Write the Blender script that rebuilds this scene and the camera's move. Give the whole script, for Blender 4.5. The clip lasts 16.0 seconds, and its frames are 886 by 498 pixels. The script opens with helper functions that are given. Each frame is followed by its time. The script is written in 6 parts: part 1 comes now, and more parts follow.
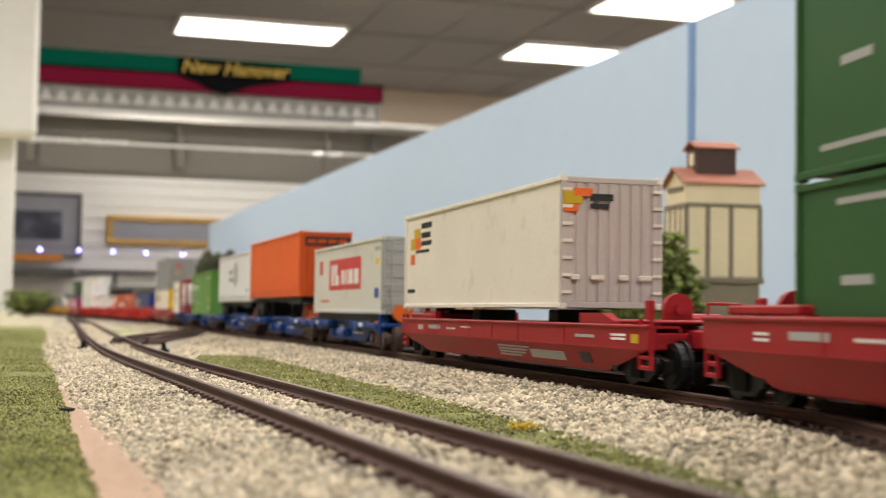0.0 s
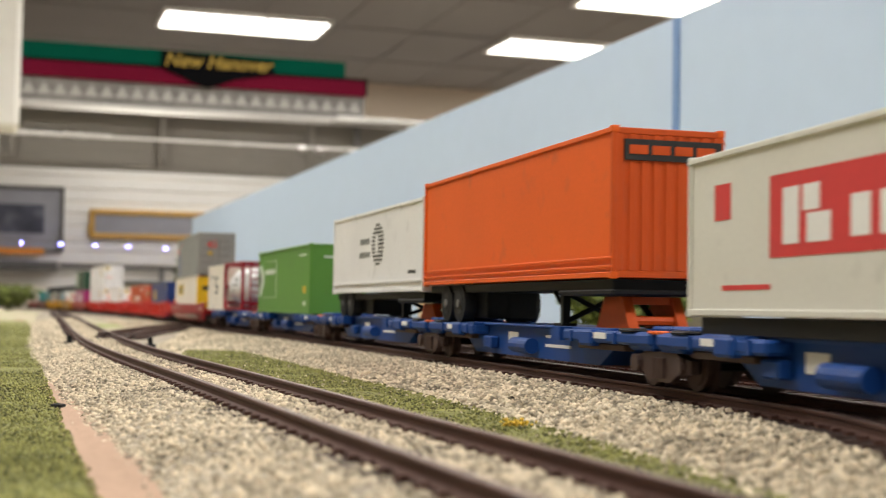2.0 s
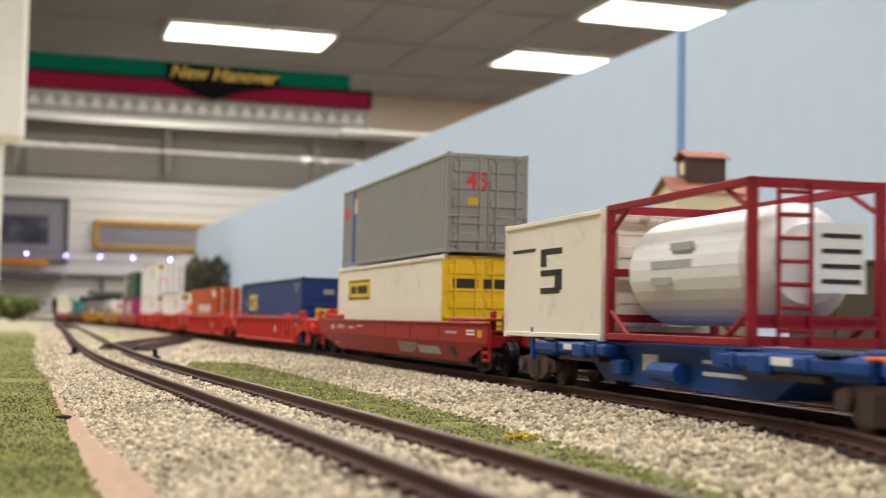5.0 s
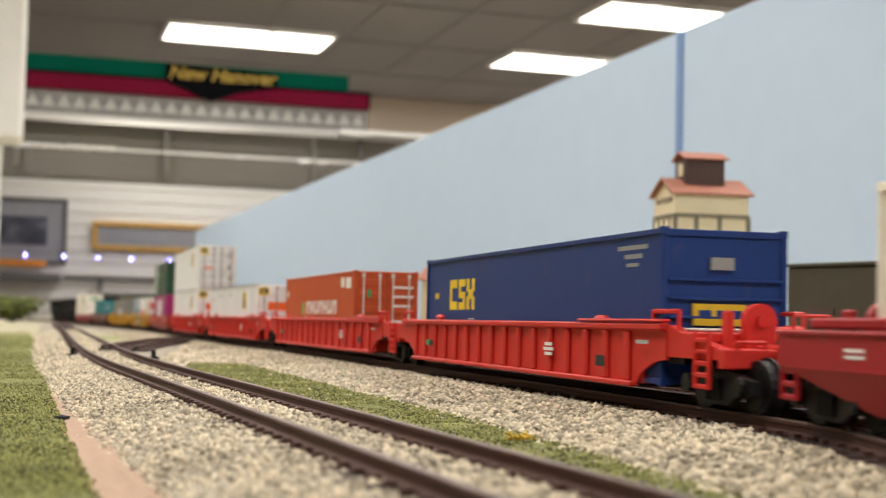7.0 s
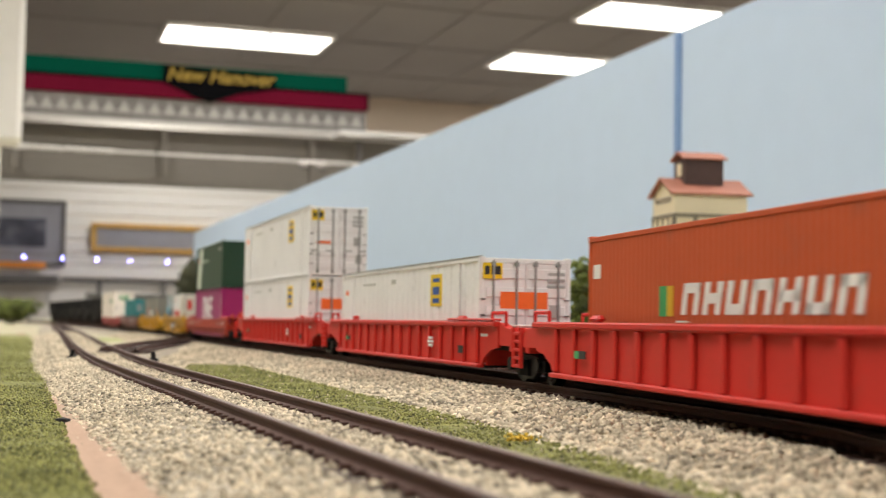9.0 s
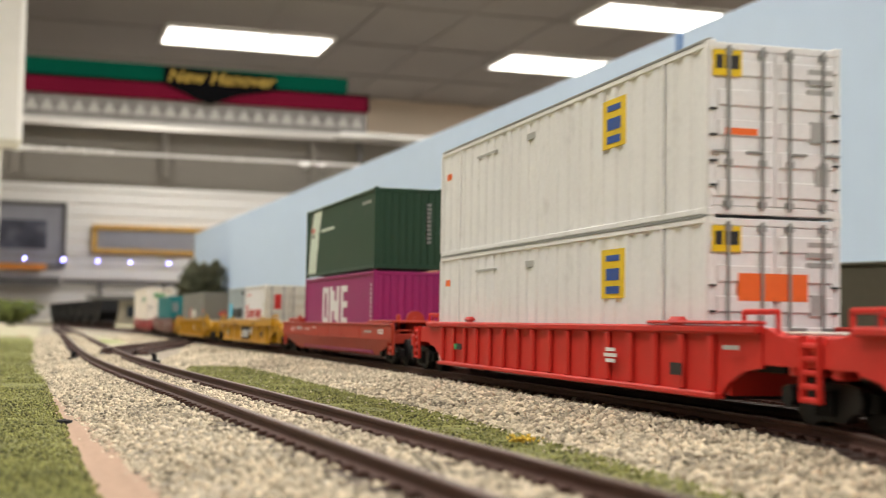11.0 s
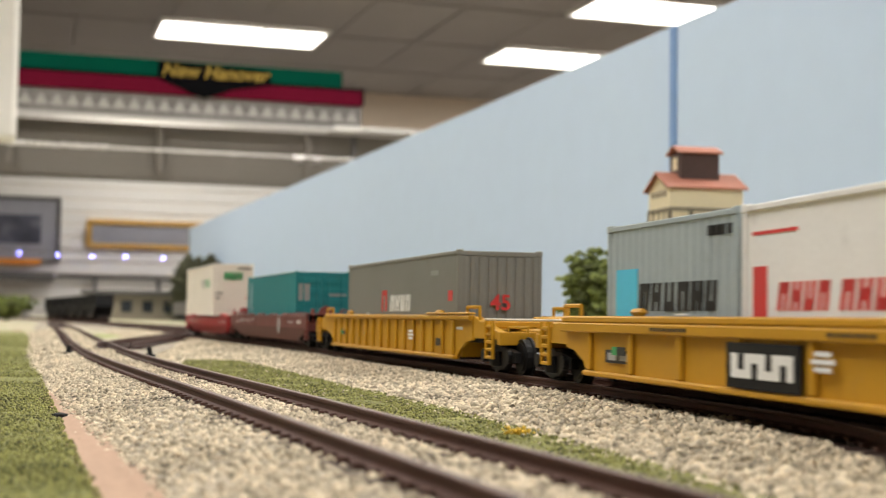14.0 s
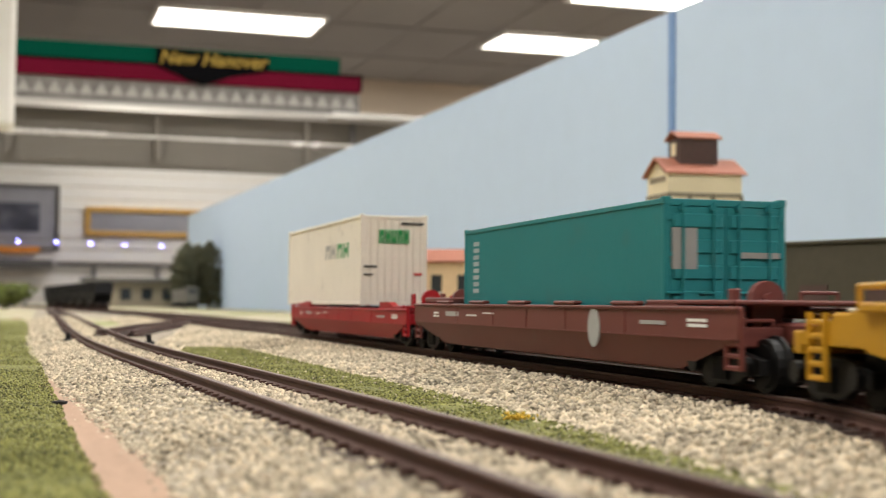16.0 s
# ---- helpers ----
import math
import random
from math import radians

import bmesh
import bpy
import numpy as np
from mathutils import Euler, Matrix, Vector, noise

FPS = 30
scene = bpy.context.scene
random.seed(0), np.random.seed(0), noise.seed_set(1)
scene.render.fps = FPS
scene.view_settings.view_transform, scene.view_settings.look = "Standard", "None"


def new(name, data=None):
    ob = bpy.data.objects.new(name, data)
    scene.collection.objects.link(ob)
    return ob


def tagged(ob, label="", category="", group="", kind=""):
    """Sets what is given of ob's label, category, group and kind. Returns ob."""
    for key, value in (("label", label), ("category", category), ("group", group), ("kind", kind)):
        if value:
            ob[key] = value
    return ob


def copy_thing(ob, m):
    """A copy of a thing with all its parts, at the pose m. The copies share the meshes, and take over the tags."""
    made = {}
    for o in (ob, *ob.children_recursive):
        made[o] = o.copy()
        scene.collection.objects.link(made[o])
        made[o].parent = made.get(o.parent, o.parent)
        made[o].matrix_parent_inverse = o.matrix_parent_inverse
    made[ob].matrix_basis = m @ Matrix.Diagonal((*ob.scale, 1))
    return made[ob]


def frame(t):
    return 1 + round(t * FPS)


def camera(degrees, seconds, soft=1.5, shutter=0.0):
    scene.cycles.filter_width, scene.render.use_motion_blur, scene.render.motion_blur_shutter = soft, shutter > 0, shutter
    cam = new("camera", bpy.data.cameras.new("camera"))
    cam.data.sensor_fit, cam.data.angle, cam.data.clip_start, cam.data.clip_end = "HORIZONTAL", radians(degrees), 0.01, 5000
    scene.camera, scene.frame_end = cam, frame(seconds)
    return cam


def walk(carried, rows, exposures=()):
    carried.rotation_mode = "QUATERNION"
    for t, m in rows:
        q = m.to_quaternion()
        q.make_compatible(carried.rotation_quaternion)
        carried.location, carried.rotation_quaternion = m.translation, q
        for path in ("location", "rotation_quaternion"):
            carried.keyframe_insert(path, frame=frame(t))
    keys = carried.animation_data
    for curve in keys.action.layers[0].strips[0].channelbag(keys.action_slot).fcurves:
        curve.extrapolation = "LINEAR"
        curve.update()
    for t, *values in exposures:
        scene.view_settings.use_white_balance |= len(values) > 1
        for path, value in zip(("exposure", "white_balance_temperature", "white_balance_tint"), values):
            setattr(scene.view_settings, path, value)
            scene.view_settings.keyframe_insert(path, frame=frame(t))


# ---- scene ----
# Model railway in a club room. World: z = 0 is the scenery surface of the layout table.
ROWS = [  # seconds, x, y, z in millimetres from the stand point, tilt, lean, turn in degrees
    (0, 2.07, 1.25, -0.66, 2.757, -0.824, 0.627),
    (0.5, 1.11, 0.98, -0.61, 2.733, -0.789, 0.379),
    (1, 0.18, 0.11, -0.52, 2.603, -0.854, 0.212),
    (1.5, 0.13, 0.19, -0.09, 2.508, -0.892, 0.044),
    (2, 0.43, 0.54, -0.23, 2.528, -0.918, -0.091),
    (2.5, 0.73, 0.73, 0.24, 2.609, -0.955, -0.098),
    (3, -0.03, 0.17, 0.18, 2.741, -1.052, -0.036),
    (3.5, 0.04, 0.30, -0.11, 2.840, -1.056, 0.053),
    (4, 0.07, -0.02, -0.10, 2.931, -1.105, 0.146),
    (6.5, 0.20, 0.37, -0.15, 3.110, -1.148, 0.005),
    (7, 0.03, 0.17, -0.24, 3.111, -1.161, 0.033),
    (7.5, 0.02, 0.04, -0.21, 3.109, -1.149, 0.033),
    (8, 0.04, 0.20, -0.20, 3.114, -1.093, 0.028),
    (8.5, 0.00, 0.00, 0.00, 3.110, -1.005, 0.000),
    (9, -0.15, -0.10, -0.10, 3.136, -0.972, -0.018),
    (11.5, -0.46, 0.06, -0.15, 3.203, -0.910, 0.005),
    (12, -0.57, -0.24, 0.07, 3.212, -0.878, -0.088),
    (12.5, -0.65, -0.15, 0.01, 3.199, -0.867, -0.163),
    (13, -0.67, -0.08, -0.06, 3.140, -0.895, -0.201),
    (13.5, -0.39, -0.36, -0.44, 3.021, -0.816, -0.189),
    (14, -0.39, -0.03, -0.43, 2.936, -0.774, -0.208),
    (14.5, -0.52, -0.37, -0.40, 2.811, -0.652, -0.240),
    (15, -0.52, 0.20, -0.29, 2.696, -0.480, -0.312),
    (15.5, -0.49, 0.22, -0.29, 2.530, -0.361, -0.332),
    (16, -0.36, -0.04, -0.45, 2.347, -0.546, -0.262),
]
EYE = 0.0225       # height of the lens above the scenery
RAIL = 0.00626     # top of the rails
TIE = 0.0038       # top of the sleepers


def eye_pose(row):
    t, x, y, z, tilt, lean, turn = row
    m = Matrix.Translation((x / 1000, y / 1000, EYE + z / 1000)) @ Matrix.Rotation(radians(turn), 4, "Z")
    return m @ Matrix.Rotation(radians(tilt), 4, "X") @ Matrix.Rotation(radians(lean), 4, "Y") @ Matrix.Rotation(radians(90), 4, "X")


cam = camera(36.77, 16.0, soft=1.0, shutter=0.3)
cam.data.dof.use_dof = True
cam.data.dof.focus_distance = 0.315
cam.data.dof.aperture_fstop = 33.0
walk(cam, [(r[0], eye_pose(r)) for r in ROWS], [(0, 0.0), (16, 0.0)])

# ---- light: rows of ceiling troffers; the room is closed ----
LAMP_WATTS = 34.0
PANEL_GLOW = 6.0
world = bpy.data.worlds.new("room_dark")
scene.world = world
world.use_nodes = True
world.node_tree.nodes["Background"].inputs[0].default_value = (0.8, 0.85, 1.0, 1)
world.node_tree.nodes["Background"].inputs[1].default_value = 0.05

TURN = radians(17.5)           # the room's axes against the lens at rest
E1 = Vector((math.cos(TURN), math.sin(TURN), 0))
E2 = Vector((-math.sin(TURN), math.cos(TURN), 0))
ROOM = Matrix.Rotation(TURN, 4, "Z")   # room u (across), v (along), z
HANG = ROOM @ Matrix.Translation((0, 0, EYE)) @ Matrix.Diagonal((0.84, 0.84, 0.84, 1)) @ Matrix.Translation((0, 0, -EYE))   # the hanging valance's own axes


# ---- materials ----
def material(name, colour, rough=0.6, metal=0.0, vary=0.12, scale=400.0, bump=0.1, dist=0.0003, big=30.0, stain=None, coat=0.0, gloss=0.5, per_object=0.0, per_island=0.0):
    """A surface with grain at two scales, fine relief and, where asked, stains."""
    m = bpy.data.materials.new(name)
    m.use_nodes = True
    n, l = m.node_tree.nodes, m.node_tree.links
    b = n["Principled BSDF"]
    b.inputs["Roughness"].default_value, b.inputs["Metallic"].default_value = rough, metal
    b.inputs["Coat Weight"].default_value = coat
    b.inputs["Specular IOR Level"].default_value = gloss
    tc = n.new("ShaderNodeTexCoord")
    fine, coarse = n.new("ShaderNodeTexNoise"), n.new("ShaderNodeTexNoise")
    fine.inputs["Scale"].default_value, coarse.inputs["Scale"].default_value = scale, big
    fine.inputs["Detail"].default_value, coarse.inputs["Detail"].default_value = 4, 3
    l.new(tc.outputs["Object"], fine.inputs["Vector"]), l.new(tc.outputs["Object"], coarse.inputs["Vector"])
    add = n.new("ShaderNodeMath")
    add.operation = "ADD"
    l.new(fine.outputs["Fac"], add.inputs[0]), l.new(coarse.outputs["Fac"], add.inputs[1])
    last = add.outputs[0]
    for source, amount in (("ShaderNodeObjectInfo", per_object), ("ShaderNodeNewGeometry", per_island)):
        if amount:
            info, mul, plus = n.new(source), n.new("ShaderNodeMath"), n.new("ShaderNodeMath")
            mul.operation, plus.operation = "MULTIPLY_ADD", "ADD"
            l.new(info.outputs["Random" if per_object and source == "ShaderNodeObjectInfo" else "Random Per Island"], mul.inputs[0])
            mul.inputs[1].default_value, mul.inputs[2].default_value = amount, -amount / 2
            l.new(last, plus.inputs[0]), l.new(mul.outputs[0], plus.inputs[1])
            last = plus.outputs[0]
    ramp = n.new("ShaderNodeMapRange")
    ramp.inputs["From Min"].default_value, ramp.inputs["From Max"].default_value = 0.6, 1.4
    ramp.inputs["To Min"].default_value, ramp.inputs["To Max"].default_value = 1 - vary, 1 + vary
    ramp.clamp = False
    l.new(last, ramp.inputs["Value"])
    mix = n.new("ShaderNodeVectorMath")
    mix.operation = "SCALE"
    mix.inputs[0].default_value = colour[:3]
    l.new(ramp.outputs[0], mix.inputs["Scale"])
    out = mix.outputs[0]
    if stain:
        tint, edge, low, high = stain
        mask = n.new("ShaderNodeMapRange")
        mask.inputs["From Min"].default_value, mask.inputs["From Max"].default_value = low, high
        spot = n.new("ShaderNodeTexNoise")
        spot.inputs["Scale"].default_value, spot.inputs["Detail"].default_value = edge, 6
        l.new(tc.outputs["Object"], spot.inputs["Vector"]), l.new(spot.outputs["Fac"], mask.inputs["Value"])
        blend = n.new("ShaderNodeMix")
        blend.data_type = "RGBA"
        blend.inputs["B"].default_value = (*tint[:3], 1)
        l.new(mask.outputs[0], blend.inputs["Factor"]), l.new(out, blend.inputs["A"])
        out = blend.outputs["Result"]
    l.new(out, b.inputs["Base Color"])
    if bump:
        bp = n.new("ShaderNodeBump")
        bp.inputs["Strength"].default_value, bp.inputs["Distance"].default_value = bump, dist
        l.new(fine.outputs["Fac"], bp.inputs["Height"]), l.new(bp.outputs[0], b.inputs["Normal"])
    return m


def glow(name, colour, strength):
    m = bpy.data.materials.new(name)
    m.use_nodes = True
    b = m.node_tree.nodes["Principled BSDF"]
    b.inputs["Base Color"].default_value = (*colour, 1)
    b.inputs["Emission Color"].default_value = (*colour, 1)
    b.inputs["Emission Strength"].default_value = strength
    return m


def plastic(name, colour, rough=0.5, vary=0.06):
    m = material(name, colour, rough, vary=vary, scale=900, bump=0.05, dist=0.0001, big=40, stain=((colour[0] * 0.75 + 0.03, colour[1] * 0.75 + 0.025, colour[2] * 0.75 + 0.02), 120, 0.62, 0.8))
    m.node_tree.nodes["Principled BSDF"].inputs["Specular IOR Level"].default_value = 0.28
    return m


M = dict(
    ballast=material("crushed_stone_beige", (0.50, 0.425, 0.308), 0.9, vary=0.4, scale=1500, bump=0.3, big=25, per_island=1.1),
    ballast_bed=material("ballast_bed", (0.36, 0.31, 0.24), 0.95, vary=0.5, scale=900, bump=0.9, dist=0.001, big=60),
    soil=material("tan_path_earth", (0.40, 0.265, 0.185), 0.95, vary=0.15, scale=700, bump=0.4, big=25),
    table=material("scenery_base_beige", (0.46, 0.40, 0.29), 0.95, vary=0.25, scale=300, bump=0.4, dist=0.001, big=8, stain=((0.25, 0.30, 0.08), 6, 0.5, 0.62)),
    turf=material("static_turf_green", (0.20, 0.20, 0.062), 0.95, vary=0.45, scale=900, bump=0.8, dist=0.001, big=45, stain=((0.33, 0.31, 0.09), 90, 0.58, 0.7)),
    tuft=material("turf_foam_green", (0.20, 0.20, 0.060), 0.95, vary=0.4, scale=900, bump=0.4, big=45, per_island=1.5),
    flower=material("yellow_foam_flower", (0.75, 0.5, 0.06), 0.9, vary=0.2, per_island=0.8),
    sleeper=material("dark_brown_tie_plastic", (0.046, 0.027, 0.022), 0.7, vary=0.25, scale=1200, bump=0.2, per_object=0.8, gloss=0.22),
    cinder=material("dark_cinder_bed", (0.060, 0.048, 0.038), 0.95, vary=0.45, scale=900, bump=0.9, dist=0.001, big=60, gloss=0.0),
    rail=material("rail_brown_paint", (0.085, 0.042, 0.032), 0.6, vary=0.15, scale=600, bump=0.1, gloss=0.22),
    railhead=material("worn_rail_head", (0.15, 0.10, 0.085), 0.5, 0.3, vary=0.15, scale=500),
    sky=material("sky_blue_backdrop_paint", (0.54, 0.67, 0.86), 0.75, vary=0.03, scale=25, bump=0.04, dist=0.001, big=1.2),
    seam=material("blue_seam_paint", (0.19, 0.32, 0.60), 0.7, vary=0.08, scale=40),
    ceiling=material("grey_ceiling_tile", (0.33, 0.30, 0.27), 0.9, vary=0.06, scale=60, bump=0.2, big=1.5),
    grid=material("ceiling_grid_metal", (0.27, 0.245, 0.22), 0.6, vary=0.04, scale=20),
    tanwall=material("tan_wall_paint", (0.78, 0.67, 0.54), 0.85, vary=0.04, scale=20, big=1),
    slat=material("white_slat_panel", (0.80, 0.78, 0.74), 0.6, vary=0.04, scale=15, big=1),
    carpet=material("grey_carpet", (0.16, 0.15, 0.145), 0.95, vary=0.2, scale=150, big=2),
    white=material("white_trim_paint", (0.80, 0.78, 0.75), 0.6, vary=0.04, scale=20, big=2),
    grey=material("grey_trim_paint", (0.45, 0.43, 0.41), 0.6, vary=0.06, scale=20, big=2),
    lattice=material("perforated_grey_board", (0.22, 0.21, 0.20), 0.8, vary=0.25, scale=14, big=3),
    # taupe: the slat wall's shade put into the colour; the brackets share it
    taupe=material("taupe_slat_shade_and_bracket", (0.235, 0.215, 0.19), 0.85, vary=0.06, scale=20, big=2, gloss=0.1),
    dkgrey=material("dark_grey_metal", (0.12, 0.115, 0.11), 0.55, vary=0.1, scale=30, big=3),
    teal_band=material("green_board_paint", (0.003, 0.085, 0.053), 0.8, vary=0.05, scale=20, big=2, gloss=0.0),
    maroon=material("maroon_board_paint", (0.150, 0.009, 0.028), 0.8, vary=0.05, scale=20, big=2, gloss=0.0),
    black=material("black_board", (0.006, 0.006, 0.007), 0.9, vary=0.1, scale=60, gloss=0.0),
    gold=material("gold_lettering", (0.42, 0.29, 0.07), 0.8, vary=0.1, scale=60, gloss=0.0),
    goldframe=material("gold_picture_frame", (0.50, 0.29, 0.06), 0.45, 0.2, vary=0.15, scale=30),
    mat=material("grey_picture_mat", (0.30, 0.30, 0.33), 0.8, vary=0.1, scale=10, big=2),
    photo=material("dark_photograph", (0.055, 0.06, 0.085), 0.4, vary=0.6, scale=6, big=3, stain=((0.22, 0.22, 0.26), 3.5, 0.55, 0.75)),
    orange_strip=material("orange_label_strip", (0.75, 0.27, 0.03), 0.6, vary=0.1, scale=20),
    tyre=material("black_rubber", (0.018, 0.018, 0.018), 0.75, vary=0.2, scale=800, bump=0.2, gloss=0.22),
    hub=material("dark_rust_wheel", (0.075, 0.045, 0.038), 0.6, 0.2, vary=0.2, scale=700),
    steel=material("bright_steel_axle", (0.55, 0.53, 0.50), 0.3, 1.0, vary=0.1),
    underframe=material("black_underframe_plastic", (0.009, 0.009, 0.010), 0.55, vary=0.2, scale=900, gloss=0.22),
    leaf=material("foliage_foam_green", (0.12, 0.145, 0.034), 0.95, vary=0.4, scale=500, bump=0.3, per_island=1.2),
    conifer=material("dull_conifer_green", (0.085, 0.085, 0.048), 0.95, vary=0.3, scale=200, bump=0.3, per_island=1.0),
    bark=material("brown_bark", (0.10, 0.07, 0.045), 0.9, vary=0.3, scale=400),
    tower=material("cream_tower_plastic", (0.78, 0.68, 0.47), 0.6, vary=0.08, scale=500, big=30),
    terracotta=material("terracotta_roof_plastic", (0.36, 0.135, 0.085), 0.65, vary=0.15, scale=500, bump=0.3),
    brown=material("dark_brown_planks", (0.075, 0.042, 0.036), 0.7, vary=0.2, scale=300, bump=0.3),
    timber=material("grey_brown_timber", (0.22, 0.19, 0.14), 0.7, vary=0.15, scale=400),
    olive=material("dark_olive_board", (0.062, 0.054, 0.036), 0.75, vary=0.15, scale=200),
    peach=material("peach_house_plaster", (0.70, 0.52, 0.32), 0.8, vary=0.08, scale=300),
    blackwheel=material("black_wheel_plastic", (0.006, 0.0055, 0.0055), 0.5, vary=0.2, scale=700, gloss=0.22),
    coal=material("black_hopper_plastic", (0.014, 0.014, 0.016), 0.55, vary=0.25, scale=300, gloss=0.22),
    glass=material("window_dark_glass", (0.03, 0.035, 0.04), 0.1, vary=0.05),
    panel=glow("lamp_diffuser_glow", (1.0, 0.95, 0.86), PANEL_GLOW),
    led=glow("blue_white_led", (0.26, 0.26, 1.0), 45.0),
)
PAINT = dict(
    dkred=plastic("dark_red_car_paint", (0.33, 0.012, 0.018)), red=plastic("bright_red_car_paint", (0.58, 0.030, 0.022)),
    blue=plastic("blue_car_paint", (0.007, 0.052, 0.235)), yellow=plastic("yellow_car_paint", (0.50, 0.26, 0.015)),
    brownred=plastic("boxcar_brown_paint", (0.155, 0.045, 0.038)), oxide=plastic("rust_red_car_paint", (0.42, 0.045, 0.025)),
    cream=plastic("cream_container", (0.84, 0.78, 0.69)), lgrey=plastic("light_grey_container", (0.66, 0.65, 0.59)),
    # pinkgrey, steel, dkorange: near ends darker than their cream, grey and orange sides
    pinkgrey=plastic("pale_pinkish_grey", (0.56, 0.49, 0.46)), steel=plastic("steel_grey_paint", (0.40, 0.40, 0.40)),
    orange=plastic("orange_trailer", (0.80, 0.125, 0.012)), dkorange=plastic("deep_orange_paint", (0.62, 0.085, 0.01)),
    white=plastic("white_trailer", (0.80, 0.795, 0.80)), green=plastic("leaf_green_container", (0.105, 0.27, 0.045)),
    dkgreen=plastic("bottle_green_container", (0.022, 0.062, 0.036)), forest=plastic("forest_green_container", (0.03, 0.105, 0.03)),
    frame_red=plastic("deep_red_tank_frame", (0.28, 0.012, 0.022)), grey=plastic("mid_grey_container", (0.28, 0.285, 0.28)),
    navy=plastic("navy_container", (0.010, 0.036, 0.17)), rust=plastic("rust_orange_container", (0.50, 0.085, 0.025)),
    magenta=plastic("magenta_container", (0.31, 0.022, 0.14)), teal=plastic("teal_container", (0.016, 0.19, 0.21)),
    dgrey=plastic("dark_grey_container", (0.20, 0.20, 0.185)), paleblue=plastic("pale_blue_grey_container", (0.36, 0.42, 0.45)),
    d_red=plastic("decal_red", (0.62, 0.05, 0.05)), d_white=plastic("decal_white", (0.80, 0.80, 0.78)), d_yellow=plastic("decal_yellow", (0.80, 0.55, 0.02)),
    d_black=plastic("decal_black", (0.03, 0.03, 0.03)), d_orange=plastic("decal_orange", (0.85, 0.16, 0.03)), d_blue=plastic("decal_blue", (0.03, 0.09, 0.34)),
    d_cyan=plastic("decal_cyan", (0.10, 0.55, 0.78)), d_green=plastic("decal_green", (0.05, 0.35, 0.12)), d_gold=plastic("decal_gold", (0.62, 0.40, 0.02)),
    d_grey=plastic("decal_grey", (0.40, 0.40, 0.39)), d_mint=plastic("decal_mint", (0.62, 0.70, 0.60)),
)


# ---- mesh helpers ----
def link(name, bm, mat, parent=None, label="", smooth=False):
    me = bpy.data.meshes.new(name)
    bmesh.ops.recalc_face_normals(bm, faces=bm.faces)
    bm.to_mesh(me)
    bm.free()
    if smooth:
        me.polygons.foreach_set("use_smooth", [True] * len(me.polygons))
    me.materials.append(mat)
    ob = new(name, me)
    ob.parent = parent
    if label:
        ob["label"] = label
    return ob


def part(name, bm, mat, parent, label=""):
    return link(name, bm, mat, parent, label)


def share(name, source, parent, m):
    """One more piece on the mesh of source."""
    ob = new(name, source.data)
    ob.parent = parent
    ob.matrix_basis = m
    return ob


def box(bm, x0, x1, y0, y1, z0, z1, bevel=0.0):
    r = bmesh.ops.create_cube(bm, size=1.0, matrix=Matrix.Translation(((x0 + x1) / 2, (y0 + y1) / 2, (z0 + z1) / 2)) @ Matrix.Diagonal((abs(x1 - x0), abs(y1 - y0), abs(z1 - z0), 1)))
    if bevel:
        es = list({e for v in r["verts"] for e in v.link_edges})
        bmesh.ops.bevel(bm, geom=es, offset=bevel, segments=1, affect="EDGES")
    return bm


def cube(x0, x1, y0, y1, z0, z1, bevel=0.0):
    return box(bmesh.new(), x0, x1, y0, y1, z0, z1, bevel)


def rod(bm, a, b, r, n=8, r2=None):
    a, b = Vector(a), Vector(b)
    q = (b - a).to_track_quat("Z", "Y").to_matrix().to_4x4()
    bmesh.ops.create_cone(bm, cap_ends=True, segments=n, radius1=r, radius2=r if r2 is None else r2, depth=(b - a).length, matrix=Matrix.Translation((a + b) / 2) @ q)
    return bm


def prism(bm, outline, y0, y1):
    """An x-z outline pulled from y0 to y1."""
    a = [bm.verts.new((x, y0, z)) for x, z in outline]
    b = [bm.verts.new((x, y1, z)) for x, z in outline]
    bm.faces.new(a), bm.faces.new(b[::-1])
    for i in range(len(a)):
        j = (i + 1) % len(a)
        bm.faces.new((a[i], b[i], b[j], a[j]))
    return bm


def empty(name, label, category, group="", m=None):
    e = new(name)
    e.empty_display_size = 0.01
    if m is not None:
        e.matrix_basis = m
    return tagged(e, label, category, group)


# ---- the line of the train's track ----
KNOTS = [-0.3, 0.0, 0.15, 0.3, 0.5, 0.8, 1.2, 1.6, 2.2]
BENDS = [0.0, -0.641, -0.064, -0.051, -0.121, 0.132, -0.069, -0.113, -0.012]
S_AXIS = np.arange(-4.2, 5.0, 0.005)
_k = np.interp(S_AXIS, KNOTS, BENDS)
_zero = int(np.argmin(abs(S_AXIS)))
_h = np.concatenate([[0], np.cumsum((_k[1:] + _k[:-1]) / 2 * 0.005)])
S_HEAD = _h - _h[_zero] - 0.22955
_x = np.concatenate([[0], np.cumsum(np.sin((S_HEAD[1:] + S_HEAD[:-1]) / 2) * 0.005)])
_y = np.concatenate([[0], np.cumsum(np.cos((S_HEAD[1:] + S_HEAD[:-1]) / 2) * 0.005)])
S_X, S_Y = _x - _x[_zero] + 0.07161, _y - _y[_zero] + 0.22845


def main_line(s):
    """Plan point and heading at s metres along the train's track, away from the lens."""
    return float(np.interp(s, S_AXIS, S_X)), float(np.interp(s, S_AXIS, S_Y)), float(np.interp(s, S_AXIS, S_HEAD))


def travel(t):
    return 0.2049 * t - 0.0000063 * (t - 8) ** 2 + 0.0000274 * (t - 8) ** 3


